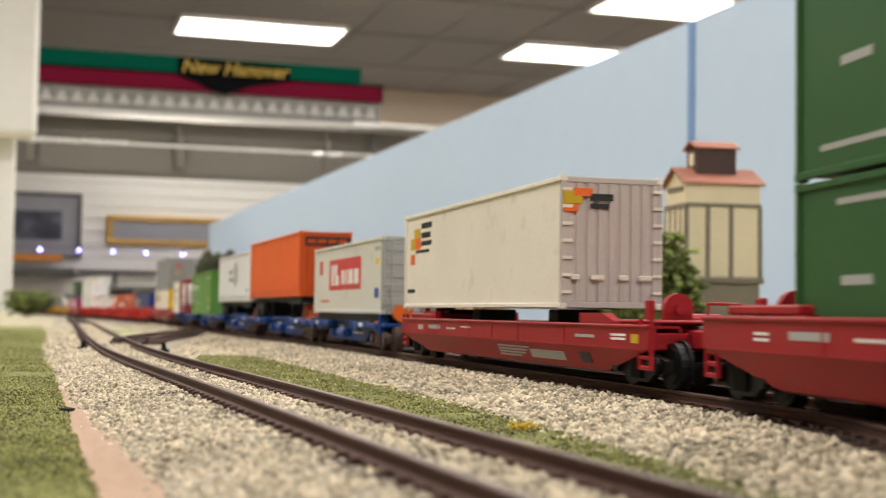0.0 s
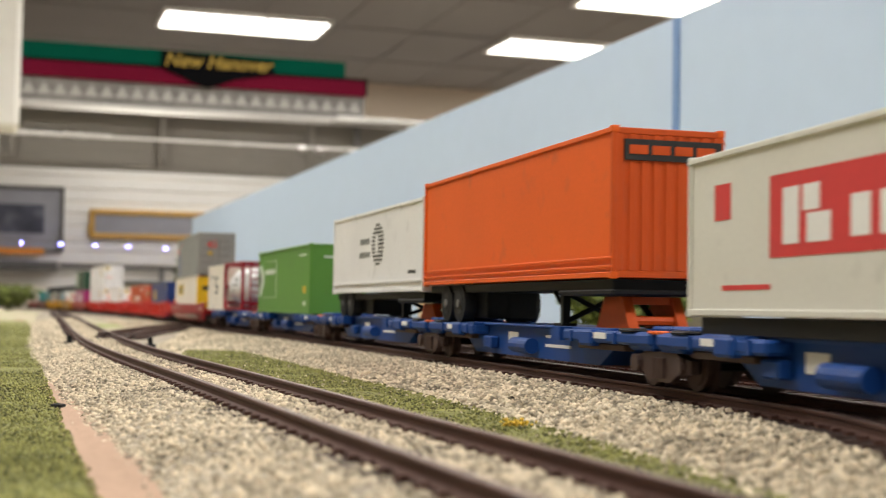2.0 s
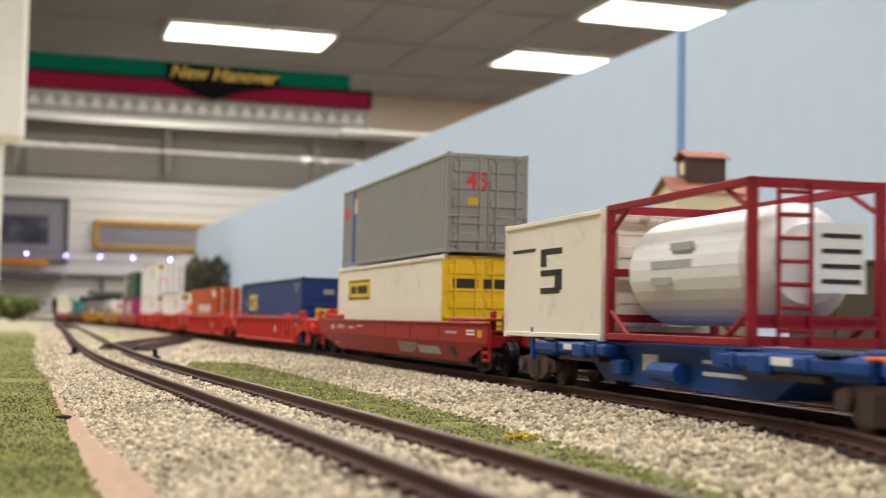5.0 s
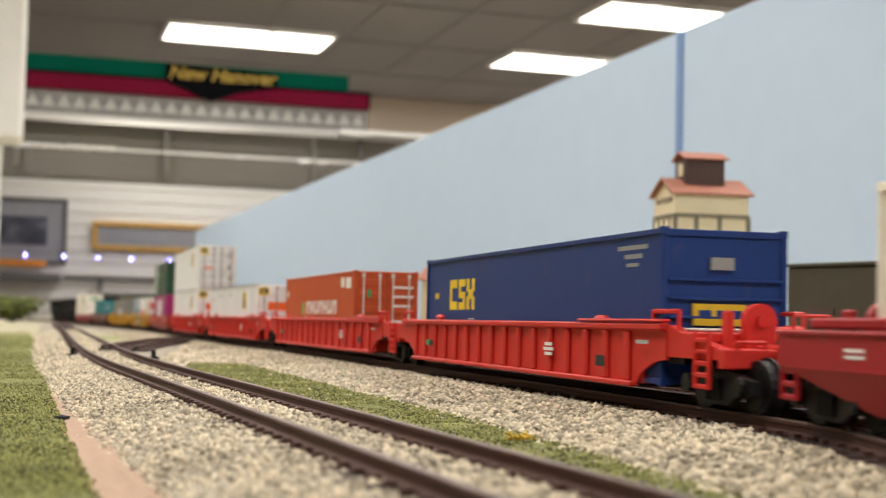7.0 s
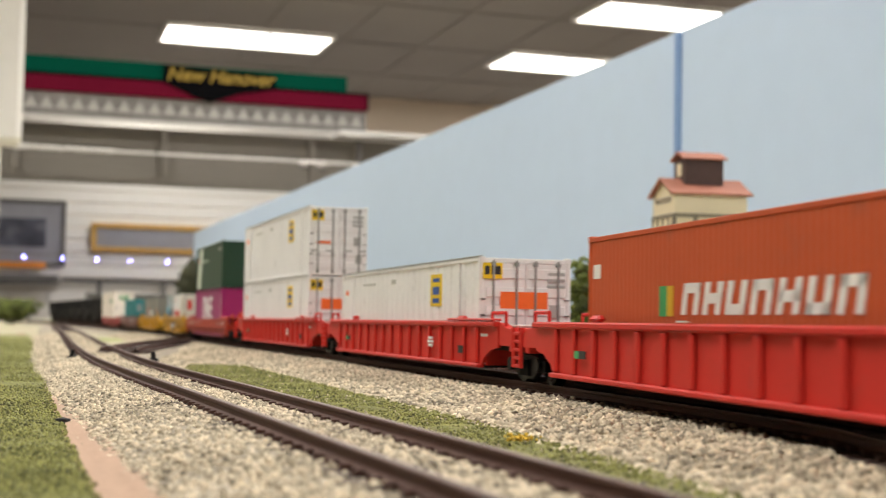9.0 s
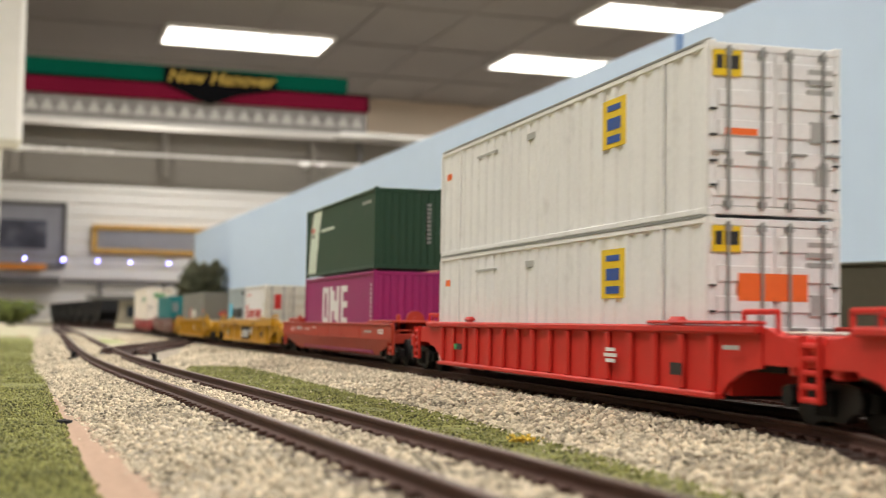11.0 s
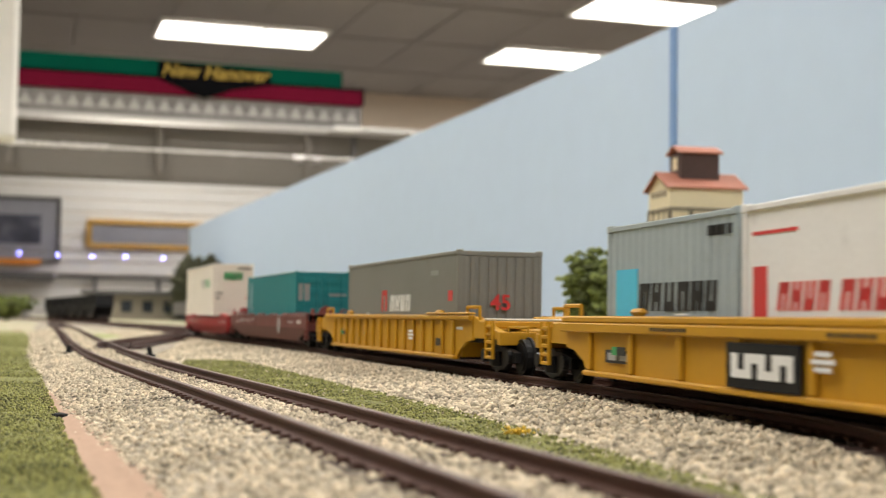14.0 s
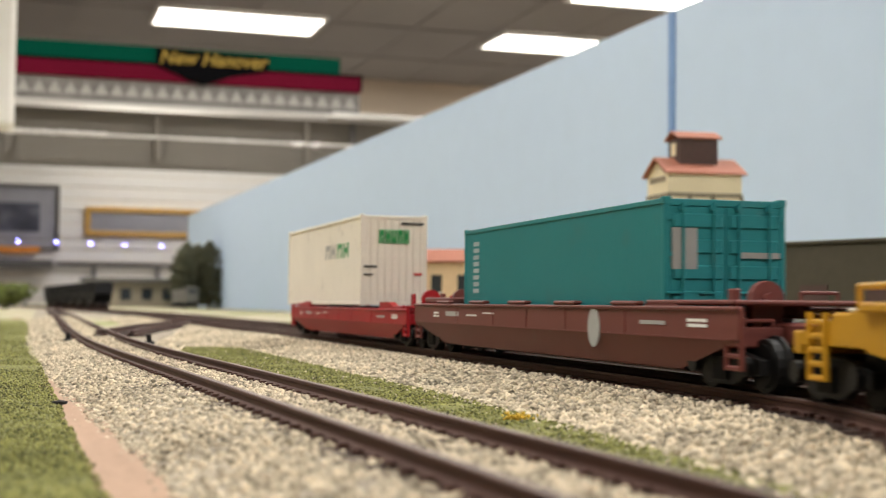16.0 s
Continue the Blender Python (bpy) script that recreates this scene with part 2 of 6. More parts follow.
def on_line(s, z=RAIL):
    x, y, h = main_line(s)
    return Matrix.Translation((x, y, z)) @ Matrix.Rotation(math.pi / 2 - h, 4, "Z")


def chord(s0, s1, z=RAIL):
    """Pose with x along the chord between two points of the track, origin in its middle."""
    a, b = main_line(s0), main_line(s1)
    return Matrix.Translation(((a[0] + b[0]) / 2, (a[1] + b[1]) / 2, z)) @ Matrix.Rotation(math.atan2(b[1] - a[1], b[0] - a[0]), 4, "Z")


def near_base(y):
    return 0.0138 * y * y - 0.3565 * y + 0.0583


# the near track swings off this base curve through its turnout
SWING_Y = np.arange(-0.6, 4.6, 0.02)
SWING = np.interp(SWING_Y, [0.1, 0.2, 0.3, 0.36, 0.45, 0.52, 0.6, 0.7, 0.85, 1.05, 1.26, 1.6, 2.4, 3.6], [0.0003, 0.0011, 0.0009, 0, -0.0015, -0.0011, 0.0006, 0.0042, 0.0098, 0.0173, 0.0230, 0.0300, 0.0335, 0.0335])
for _ in range(3):
    SWING = np.convolve(np.pad(SWING, 2, mode="edge"), np.ones(5) / 5, mode="valid")


def near_line(y):
    return near_base(y) + float(np.interp(y, SWING_Y, SWING))


MOVERS = []   # thing, s of both ends, lift above the rails

# ---- the room ----
def room_thing(name, bm, mat, kind="structure", label="", category="", hang=False):
    ob = link(name, bm, mat)
    ob.matrix_basis = HANG if hang else ROOM
    return tagged(ob, label, category, kind=kind)


U0, U1, V0, V1, FLOOR, CEIL = -4.2, 6.4, -5.5, 11.9, -1.15, 2.07
room_thing("floor", cube(U0, U1, V0, V1, FLOOR - 0.1, FLOOR), M["carpet"], label="grey carpet floor of the club room", category="floor")
bm = cube(U0, U1, V0, V1, CEIL + 0.02, CEIL + 0.12)
u = U0 + 0.3
while u < U1:
    box(bm, u - 0.012, u + 0.012, V0, V1, CEIL + 0.012, CEIL + 0.0195)
    u += 0.61
room_thing("ceiling", bm, M["ceiling"], label="dull grey suspended ceiling of lay-in tiles", category="ceiling")
bm = bmesh.new()
v = V0 + 0.4
while v < V1:
    box(bm, U0, U1, v - 0.012, v + 0.012, CEIL + 0.011, CEIL + 0.0185)
    v += 1.22
room_thing("trim", bm, M["grid"], label="thin metal grid bars of the ceiling", category="ceiling grid")
room_thing("wall_west", cube(U0 - 0.15, U0, V0, V1, FLOOR, CEIL + 0.12), M["tanwall"], label="plain tan painted wall", category="wall")
room_thing("wall_east", cube(U1, U1 + 0.15, V0, V1, FLOOR, CEIL + 0.12), M["tanwall"], label="plain tan painted wall", category="wall")
room_thing("wall_south", cube(U0, U1, V0 - 0.15, V0, FLOOR, CEIL + 0.12), M["tanwall"], label="plain tan painted wall", category="wall")
wall_n = room_thing("wall_north", cube(U0, U1, V1, V1 + 0.15, FLOOR, CEIL + 0.12), M["tanwall"], label="tan back wall faced with white slat panels below", category="wall")

# white slat panels on the lower back wall
slat_src = None
for i in range(26):
    z = -1.05 + i * 0.108
    if slat_src is None:
        slat_src = part("slat", cube(-1.2, 5.6, V1 - 0.03, V1 - 0.001, 0, 0.100, 0.006), M["slat"], wall_n)
        slat_src.matrix_basis = Matrix.Translation((0, 0, z))
    else:
        share("slat", slat_src, wall_n, Matrix.Translation((0, 0, z)))


def troffer(u, v):
    e = empty("ceiling_light", "lit rectangular fluorescent ceiling light in the suspended ceiling", "ceiling light", "ceiling lights", ROOM @ Matrix.Translation((u, v, CEIL)))
    bm = bmesh.new()
    for a in ((-0.61, 0.61, -0.305, -0.28), (-0.61, 0.61, 0.28, 0.305), (-0.61, -0.585, -0.28, 0.28), (0.585, 0.61, -0.28, 0.28)):
        box(bm, *a, -0.012, 0.015, 0.003)
    part("frame", bm, M["white"], e)
    part("diffuser", cube(-0.585, 0.585, -0.28, 0.28, -0.006, 0.012, 0.004), M["panel"], e, "glowing white diffuser")
    return e


lamp_src = None
# the lamp at (1.0, 11.45) is unseen, added behind the valance to brighten the back wall
for u, v in [(1.51, 9.66), (1.0, 11.45), (4.08, 9.68), (4.085, 7.93), (1.62, 6.6), (-0.9, 6.6), (1.62, 3.7), (-0.9, 3.7), (3.9, 4.9), (3.9, 2.0), (1.62, 0.9), (-0.9, 0.9), (1.62, -1.9), (-0.9, -1.9), (3.9, -1.0)]:
    if lamp_src is None:
        lamp_src = troffer(u, v)
    else:
        copy_thing(lamp_src, ROOM @ Matrix.Translation((u, v, CEIL)))
    if v < 11:
        la = bpy.data.lights.new("troffer_light", "AREA")
        la.shape, la.size, la.size_y, la.energy, la.color = "RECTANGLE", 1.15, 0.55, LAMP_WATTS, (1.0, 0.975, 0.945)
        lo = new("troffer_light", la)
        lo.matrix_basis = ROOM @ Matrix.Translation((u, v, CEIL - 0.03))

# ---- valance with the sign, pipes and beams below it ----
val = empty("sign_valance", "green and maroon striped valance board with a black name badge", "sign", m=HANG)
part("green_board", cube(-0.9, 2.354, 10.0, 10.04, 1.776, 1.906, 0.003), M["teal_band"], val, "dark green painted board")
part("edge_strip", cube(-0.9, 2.526, 9.980, 9.984, 1.764, 1.782), M["black"], val, "black edge strip")
part("edge_strip", cube(2.512, 2.526, 9.980, 9.984, 1.66, 1.762), M["black"], val, "black edge strip")
part("maroon_board", cube(-0.9, 2.524, 9.985, 10.025, 1.65, 1.774, 0.003), M["maroon"], val, "maroon painted board")
bm = bmesh.new()
prism(bm, [(0.955, 1.895), (0.955, 1.762), (1.12, 1.70), (1.19, 1.665), (1.30, 1.63), (1.40, 1.67), (1.50, 1.71), (1.79, 1.765), (1.79, 1.868)], 9.955, 9.983)
part("badge", bm, M["black"], val, "black shield-shaped name badge")
cu = bpy.data.curves.new("lettering", "FONT")
cu.body, cu.size, cu.align_x, cu.shear, cu.extrude, cu.offset = "New Hanover", 0.138, "CENTER", 0.25, 0.004, 0.003
tmp = new("lettering_curve", cu)
me = bpy.data.meshes.new_from_object(tmp)
bpy.data.objects.remove(tmp)
me.materials.append(M["gold"])
ob = new("lettering", me)
ob.parent = val
ob.matrix_basis = Matrix.Translation((1.372, 9.95, 1.782)) @ Matrix.Rotation(radians(90), 4, "X") @ Matrix.Diagonal((1.0, 1, 1, 1))
ob["label"] = "gold italic lettering"

lat = empty("lattice_panel", "grey perforated lattice panel under the valance", "panel", m=HANG)
part("board", cube(-0.9, 2.52, 10.03, 10.05, 1.49, 1.652), M["lattice"], lat)
strip = None
for i in range(30):
    bm = bmesh.new()
    if strip is None:
        prism(bm, [(0, 1.525), (0.05, 1.615), (0.10, 1.525)], 10.018, 10.026)
        strip = part("slat", bm, M["grey"], lat)
        strip.matrix_basis = Matrix.Translation((-0.8, 0, 0))
    else:
        bm.free()
        share("slat", strip, lat, Matrix.Translation((-0.8 + i * 0.11, 0, 0)))

# added slats whose taupe colour holds the valance's shade on the white slat wall
back = empty("wall_panel", "taupe slats standing in for the shaded slat wall below the valance", "panel", m=HANG)
board = None
for i in range(9):
    if board is None:
        board = part("slat", cube(-0.9, 3.6, 10.30, 10.33, 1.02, 1.066, 0.003), M["taupe"], back)
    else:
        share("slat", board, back, Matrix.Translation((0, 0, 0.049 * i)))
for z, u1, label in ((1.452, 2.5, "long white pipe below the lattice panel"), (1.228, 2.62, "long white lower pipe across the taupe slats")):
    e = empty("wall_pipe", label, "pipe", "wall pipes", HANG)
    part("pipe", rod(bmesh.new(), (-0.9, 9.98, z), (u1, 9.98, z), 0.0105, 12), M["white"], e)
    for u in (-0.4, 0.55, 1.5, 2.4):
        part("collar", rod(bmesh.new(), (u, 9.98, z), (u + 0.05, 9.98, z), 0.014, 12), M["white"], e)
room_thing("shelf", cube(2.30, 3.7, 9.99, 10.28, 1.452, 1.492, 0.004), M["white"], kind="", hang=True, label="white painted shelf edge beyond the lattice panel", category="shelf")
room_thing("shelf_fascia", cube(-0.9, 2.50, 10.02, 10.045, 1.472, 1.488, 0.003), M["grey"], kind="", hang=True, label="grey strip under the lattice panel", category="trim board")
for u, mt in ((0.98, "taupe"), (-0.1, "taupe"), (2.12, "taupe"), (2.49, "dkgrey")):
    ob = room_thing("shelf_bracket", cube(u, u + 0.045, 10.2, 10.24, 1.26 if u > 2.4 else 1.08, 1.445, 0.004), M[mt], kind="", hang=True, label="upright metal bracket between two wall pipes", category="bracket")
    ob["group"] = "shelf brackets"
e = empty("pipe_wrap", "crumpled bright foil wrap on the lower pipe with chrome clamps", "pipe wrap", m=HANG)
wrap_rng = np.random.default_rng(21)
for k in range(26):
    u = -0.12 + 0.028 * k
    part("foil", rod(bmesh.new(), (u, 9.95, 1.228 + wrap_rng.uniform(-0.008, 0.008)), (u + 0.03, 9.95, 1.228 + wrap_rng.uniform(-0.008, 0.008)), wrap_rng.uniform(0.010, 0.021), 8), M["white"], e)
for u in (1.98, 2.12):
    part("clamp", rod(bmesh.new(), (u, 9.95, 1.21), (u + 0.07, 9.95, 1.21), 0.03, 12), M["steel"], e, "bright chrome clamp")
e = empty("ceiling_sprinkler", "small chrome ceiling sprinkler head", "sprinkler", m=ROOM @ Matrix.Translation((1.63, 9.35, CEIL)))
part("stem", rod(bmesh.new(), (0, 0, -0.07), (0, 0, 0.0), 0.012), M["steel"], e)
part("deflector", rod(bmesh.new(), (0, 0, -0.085), (0, 0, -0.07), 0.03, 12), M["steel"], e)


def picture(u0, u1, z0, z1, frame_mat, frame_w, inner, mat_w, label):
    e = empty("wall_picture", label, "picture", m=ROOM)
    bm = bmesh.new()
    v0, v1 = V1 - 0.075, V1 - 0.031
    box(bm, u0, u1, v0, v1, z1 - frame_w, z1, 0.006), box(bm, u0, u1, v0, v1, z0, z0 + frame_w, 0.006)
    box(bm, u0, u0 + frame_w, v0, v1, z0 + frame_w, z1 - frame_w), box(bm, u1 - frame_w, u1, v0, v1, z0 + frame_w, z1 - frame_w)
    part("frame", bm, frame_mat, e)
    part("mat", cube(u0 + frame_w, u1 - frame_w, v0 + 0.02, v1, z0 + frame_w, z1 - frame_w), M["mat"], e)
    part("print", cube(u0 + frame_w + mat_w, u1 - frame_w - mat_w, v0 + 0.015, v0 + 0.02, z0 + frame_w + mat_w, z1 - frame_w - mat_w), inner, e)


picture(-0.75, 0.345, 0.44, 1.005, M["dkgrey"], 0.03, M["photo"], 0.13, "large dark photograph with a grey mat in a dark frame")
picture(0.556, 1.62, 0.575, 0.828, M["goldframe"], 0.045, M["mat"], 0.035, "long gold-framed panoramic picture on the slat wall")
room_thing("wall_label", cube(-0.6, 0.19, V1 - 0.10, V1 - 0.078, 0.42, 0.47), M["orange_strip"], kind="", label="orange label strip below a framed photograph", category="label")
room_thing("wall_shelf", cube(-0.75, 0.3, V1 - 0.25, V1 - 0.031, 0.29, 0.36, 0.004), M["dkgrey"], kind="", label="dark narrow shelf below the framed photograph", category="shelf")
room_thing("pipe_rail", cube(0.32, 2.3, V1 - 0.10, V1 - 0.06, 0.315, 0.345, 0.004), M["dkgrey"], kind="", label="thin black rail along the slat wall", category="rail")
for u in (0.62, 1.16):
    room_thing("pipe_rail", cube(u, u + 0.035, V1 - 0.10, V1 - 0.06, -0.4, 0.314, 0.004), M["dkgrey"], kind="", label="thin black upright carrying the wall rail", category="rail")
for i, u in enumerate((0.01, 0.319, 0.599, 0.874, 1.187)):
    e = empty("string_light", "small glowing blue-white string light bulb", "string light", "string lights", ROOM @ Matrix.Translation((u, V1 - 0.30, 0.505 - 0.002 * i)))
    bm = bmesh.new()
    bmesh.ops.create_icosphere(bm, subdivisions=2, radius=0.008)
    part("bulb", bm, M["led"], e)
    part("cap", rod(bmesh.new(), (0, 0, 0.007), (0, 0, 0.02), 0.005), M["dkgrey"], e)
cable = bmesh.new()
rod(cable, (-0.8, V1 - 0.30, 0.535), (1.25, V1 - 0.30, 0.522), 0.003, 6)
room_thing("light_cable", cable, M["dkgrey"], kind="", label="thin dark cable carrying the string lights", category="cable")

# white post and hanging duct beside the table
post = empty("white_post", "white painted post with a grey box at its top", "post", m=ROOM)
part("shaft", cube(-0.70, -0.110, 6.20, 6.36, FLOOR, CEIL, 0.006), M["white"], post)
part("duct", cube(-0.70, -0.0212, 6.0, 6.197, 0.765, CEIL, 0.02), M["white"], post, "greyish white boxed duct")

# ---- layout table, backdrop ----
ground = link("ground", cube(-1.75, 1.9, -5.2, 7.5, -0.03, 0.0), M["table"])
ground.matrix_basis = ROOM @ Matrix.Translation((0, 0, 0))
tagged(ground, "beige scenery base of the layout table", "ground", kind="structure")
fascia = room_thing("table_base", cube(-1.7, 1.85, -5.1, 7.4, FLOOR, -0.034), M["dkgrey"], label="dark fascia and legs space of the layout table", category="table")

# backdrop: passes the seam at (0.244, 1.3825), heading a little left of straight ahead
BD = Matrix.Translation((0.2442, 1.3825, 0)) @ Matrix.Rotation(math.atan2(3.353, -1.118), 4, "Z")
bd = link("backdrop", cube(-6.2, 3.62, -0.02, 0.0, 0.0, 0.331, 0.001), M["sky"])
bd.matrix_basis = BD
tagged(bd, "sky blue painted backdrop panel along the layout", "backdrop", kind="structure")
seam = part("seam", cube(-0.0062, 0.0062, 0.0, 0.0025, 0.0, 0.330, 0.0005), M["seam"], bd, "darker blue seam strip")


# ---- railway tracks ----
def rail_mesh(points, name, parent, mat_web, mat_head):
    """Rail swept along plan points: foot, web and head in one mesh, worn running surface above."""
    prof = [(-0.0013, TIE), (-0.0013, TIE + 0.0004), (-0.0004, TIE + 0.0007), (-0.0004, TIE + 0.0016), (-0.00075, TIE + 0.0019), (-0.00075, RAIL - 0.00012), (0.00075, RAIL - 0.00012), (0.00075, TIE + 0.0019), (0.0004, TIE + 0.0016), (0.0004, TIE + 0.0007), (0.0013, TIE + 0.0004), (0.0013, TIE)]
    head = [(-0.0006, RAIL - 0.00012), (-0.0006, RAIL), (0.0006, RAIL), (0.0006, RAIL - 0.00012)]
    for pr, mt, nm in ((prof, mat_web, name), (head, mat_head, "running_surface")):
        vs, fs = [], []
        n = len(pr)
        for i, (x, y) in enumerate(points):
            a, b = points[max(i - 1, 0)], points[min(i + 1, len(points) - 1)]
            d = Vector((b[0] - a[0], b[1] - a[1])).normalized()
            for o, z in pr:
                vs.append((x + d.y * o, y - d.x * o, z))
            if i:
                for j in range(n):
                    k = (j + 1) % n
                    fs.append(((i - 1) * n + j, (i - 1) * n + k, i * n + k, i * n + j))
        me = bpy.data.meshes.new(nm)
        me.from_pydata(vs, [], fs)
        me.materials.append(mt)
        ob = new(nm, me)
        ob.parent = parent
        if nm == "running_surface":
            ob["label"] = "worn shiny rail top"


def offset(points, d):
    out = []
    for i, (x, y) in enumerate(points):
        a, b = points[max(i - 1, 0)], points[min(i + 1, len(points) - 1)]
        t = Vector((b[0] - a[0], b[1] - a[1])).normalized()
        out.append((x + t.y * d, y - t.x * d))
    return out


sleeper_src = link("sleeper", cube(-0.0013, 0.0013, -0.0152, 0.0152, TIE - 0.0018, TIE, 0.0002), M["sleeper"])
SPACING = 0.0066


def track(name, points, label, n_single, rails=True, skip=None):
    e = tagged(new(name), label, "railway track", kind="structure")
    if rails:
        for d in (-0.00885, 0.00885):
            rail_mesh(offset(points, d), "rail", e, M["rail"], M["railhead"])
    # sleepers
    P = np.array(points)
    L = np.concatenate([[0], np.cumsum(np.hypot(*np.diff(P, axis=0).T))])
    vs, fs, count = [], [], 0
    src = [v.co.copy() for v in sleeper_src.data.vertices]
    faces = [tuple(p.vertices) for p in sleeper_src.data.polygons]
    for s in np.arange(0.003, L[-1], SPACING):
        x, y = np.interp(s, L, P[:, 0]), np.interp(s, L, P[:, 1])
        x2, y2 = np.interp(s + 0.002, L, P[:, 0]), np.interp(s + 0.002, L, P[:, 1])
        m = Matrix.Translation((x, y, random.uniform(-1, 1) * 0.00008)) @ Matrix.Rotation(math.atan2(y2 - y, x2 - x) + random.uniform(-1, 1) * 0.02, 4, "Z")
        if count < n_single and y > 0.09:
            share("sleeper", sleeper_src, e, m)
            count += 1
        else:
            o = len(vs)
            vs += [tuple(m @ c) for c in src]
            fs += [tuple(o + i for i in f) for f in faces]
    # spike heads on both sides of each rail
    if rails:
        sv, sf = [], []
        cubev = [(a, b, c) for a in (-0.00075, 0.00075) for b in (-0.0007, 0.0007) for c in (0, 0.0007)]
        cubef = [(0, 1, 3, 2), (4, 6, 7, 5), (0, 4, 5, 1), (2, 3, 7, 6), (0, 2, 6, 4), (1, 5, 7, 3)]
        for s in np.arange(0.003, L[-1], SPACING):
            x, y = np.interp(s, L, P[:, 0]), np.interp(s, L, P[:, 1])
            if not 0.08 < y < 1.5:
                continue
            x2, y2 = np.interp(s + 0.002, L, P[:, 0]), np.interp(s + 0.002, L, P[:, 1])
            m = Matrix.Translation((x, y, TIE - 0.0001)) @ Matrix.Rotation(math.atan2(y2 - y, x2 - x), 4, "Z")
            for d in (-0.0107, -0.0070, 0.0070, 0.0107):
                o = len(sv)
                sv += [tuple(m @ Vector((a, b + d, c))) for a, b, c in cubev]
                sf += [tuple(o + i for i in f) for f in cubef]
        if sv:
            me = bpy.data.meshes.new("rail_spikes")
            me.from_pydata(sv, [], sf)
            me.materials.append(M["rail"])
            tagged(new("rail_spikes", me), kind="stuff").parent = e
    if vs:
        me = bpy.data.meshes.new("far_sleepers")
        me.from_pydata(vs, [], fs)
        me.materials.append(M["sleeper"])
        tagged(new("far_sleepers", me), kind="stuff").parent = e
    return e


MAIN_PTS = [main_line(s)[:2] for s in np.arange(-4.0, 4.4, 0.02)]
NEAR_PTS = [(near_line(y), y) for y in np.arange(0.02, 3.6, 0.02)]
track("main_track", MAIN_PTS, "brown-railed main track on beige ballast", 260)
track("near_track", NEAR_PTS, "brown-railed track curving through beige ballast", 260)
# crossover between both tracks
a, b = Vector((near_line(0.54), 0.54)), Vector(main_line(1.10)[:2])
ta, tb = Vector((-0.335, 1.0)).normalized(), Vector((-0.292, 1.0)).normalized()
X_PTS = []
for i in range(41):
    w = i / 40
    p0, p1, p2, p3 = a, a + ta * 0.25, b - tb * 0.25, b
    q = p0 * (1 - w) ** 3 + p1 * 3 * w * (1 - w) ** 2 + p2 * 3 * w * w * (1 - w) + p3 * w ** 3
    X_PTS.append((q.x, q.y))
track("crossover_track", X_PTS[9:-8], "dark-railed crossover between two tracks", 100)
# siding that leaves the main track towards the near side
SIDE_PTS = []
for i in range(40):
    w = i / 39
    x, y, h = main_line(0.03 - w * 0.2)
    d = max(0.0, 0.235 - y)
    o = 3.5 * d * d if d < 0.03 else 0.00315 + 0.21 * (d - 0.03)
    SIDE_PTS.append((x - o * math.cos(h), y + o * math.sin(h)))
track("siding_track", SIDE_PTS[6:], "brown-railed siding leaving the main track", 40)


def strip_mesh(name, rows, mat, label, category, kind="structure"):
    """A sheet from rows of 3D points, row by row along its length."""
    n = len(rows[0])
    vs = [p for r in rows for p in r]
    fs = [(i * n + j, i * n + j + 1, (i + 1) * n + j + 1, (i + 1) * n + j) for i in range(len(rows) - 1) for j in range(n - 1)]
    me = bpy.data.meshes.new(name)
    me.from_pydata(vs, [], fs)
    me.materials.append(mat)
    me.polygons.foreach_set("use_smooth", [True] * len(me.polygons))
    return tagged(new(name, me), label, category, kind=kind)


def bed_profile(points, lats):
    rows = []
    for i, (x, y) in enumerate(points):
        a, b = points[max(i - 1, 0)], points[min(i + 1, len(points) - 1)]
        d = Vector((b[0] - a[0], b[1] - a[1])).normalized()
        rows.append([(x + d.y * o, y - d.x * o, z + 0.0004 * noise.noise((x * 300 + o * 900, y * 300, 1))) for o, z in lats])
    return rows


# ballast beds: crown under the sleepers, shoulders down to the scenery
MAIN_BED = [(-0.056, -0.0006), (-0.047, 0.0009), (-0.034, 0.0020), (-0.021, 0.0031), (-0.0175, 0.0031), (-0.0155, 0.0031), (-0.0095, 0.0029), (-0.007, 0.0030), (0, 0.0030), (0.0165, 0.0031), (0.019, 0.0029), (0.026, 0.001), (0.034, -0.0005)]
NEAR_BED = [(-0.036, -0.0006), (-0.029, 0.0010), (-0.022, 0.0028), (-0.0175, 0.0030), (-0.0155, 0.0034), (-0.0095, 0.0033), (-0.007, 0.0034), (0, 0.0035), (0.0070, 0.0034), (0.0095, 0.0026), (0.0125, 0.0024), (0.0145, 0.0022), (0.017, 0.0008), (0.020, -0.0006)]
strip_mesh("main_ballast_bed", bed_profile(MAIN_PTS, MAIN_BED), M["ballast_bed"], "beige ballast bed under the main track", "ballast")
strip_mesh("near_ballast_bed", bed_profile(NEAR_PTS, [(o, z + 0.0002) for o, z in NEAR_BED]), M["ballast_bed"], "beige ballast bed under the near track", "ballast")
strip_mesh("crossover_ballast_bed", bed_profile(X_PTS[4:-4], [(-0.022, 0.0006), (-0.0165, 0.0029), (0.0165, 0.0029), (0.022, 0.0006)]), M["ballast_bed"], "beige ballast bed under the crossover", "ballast")

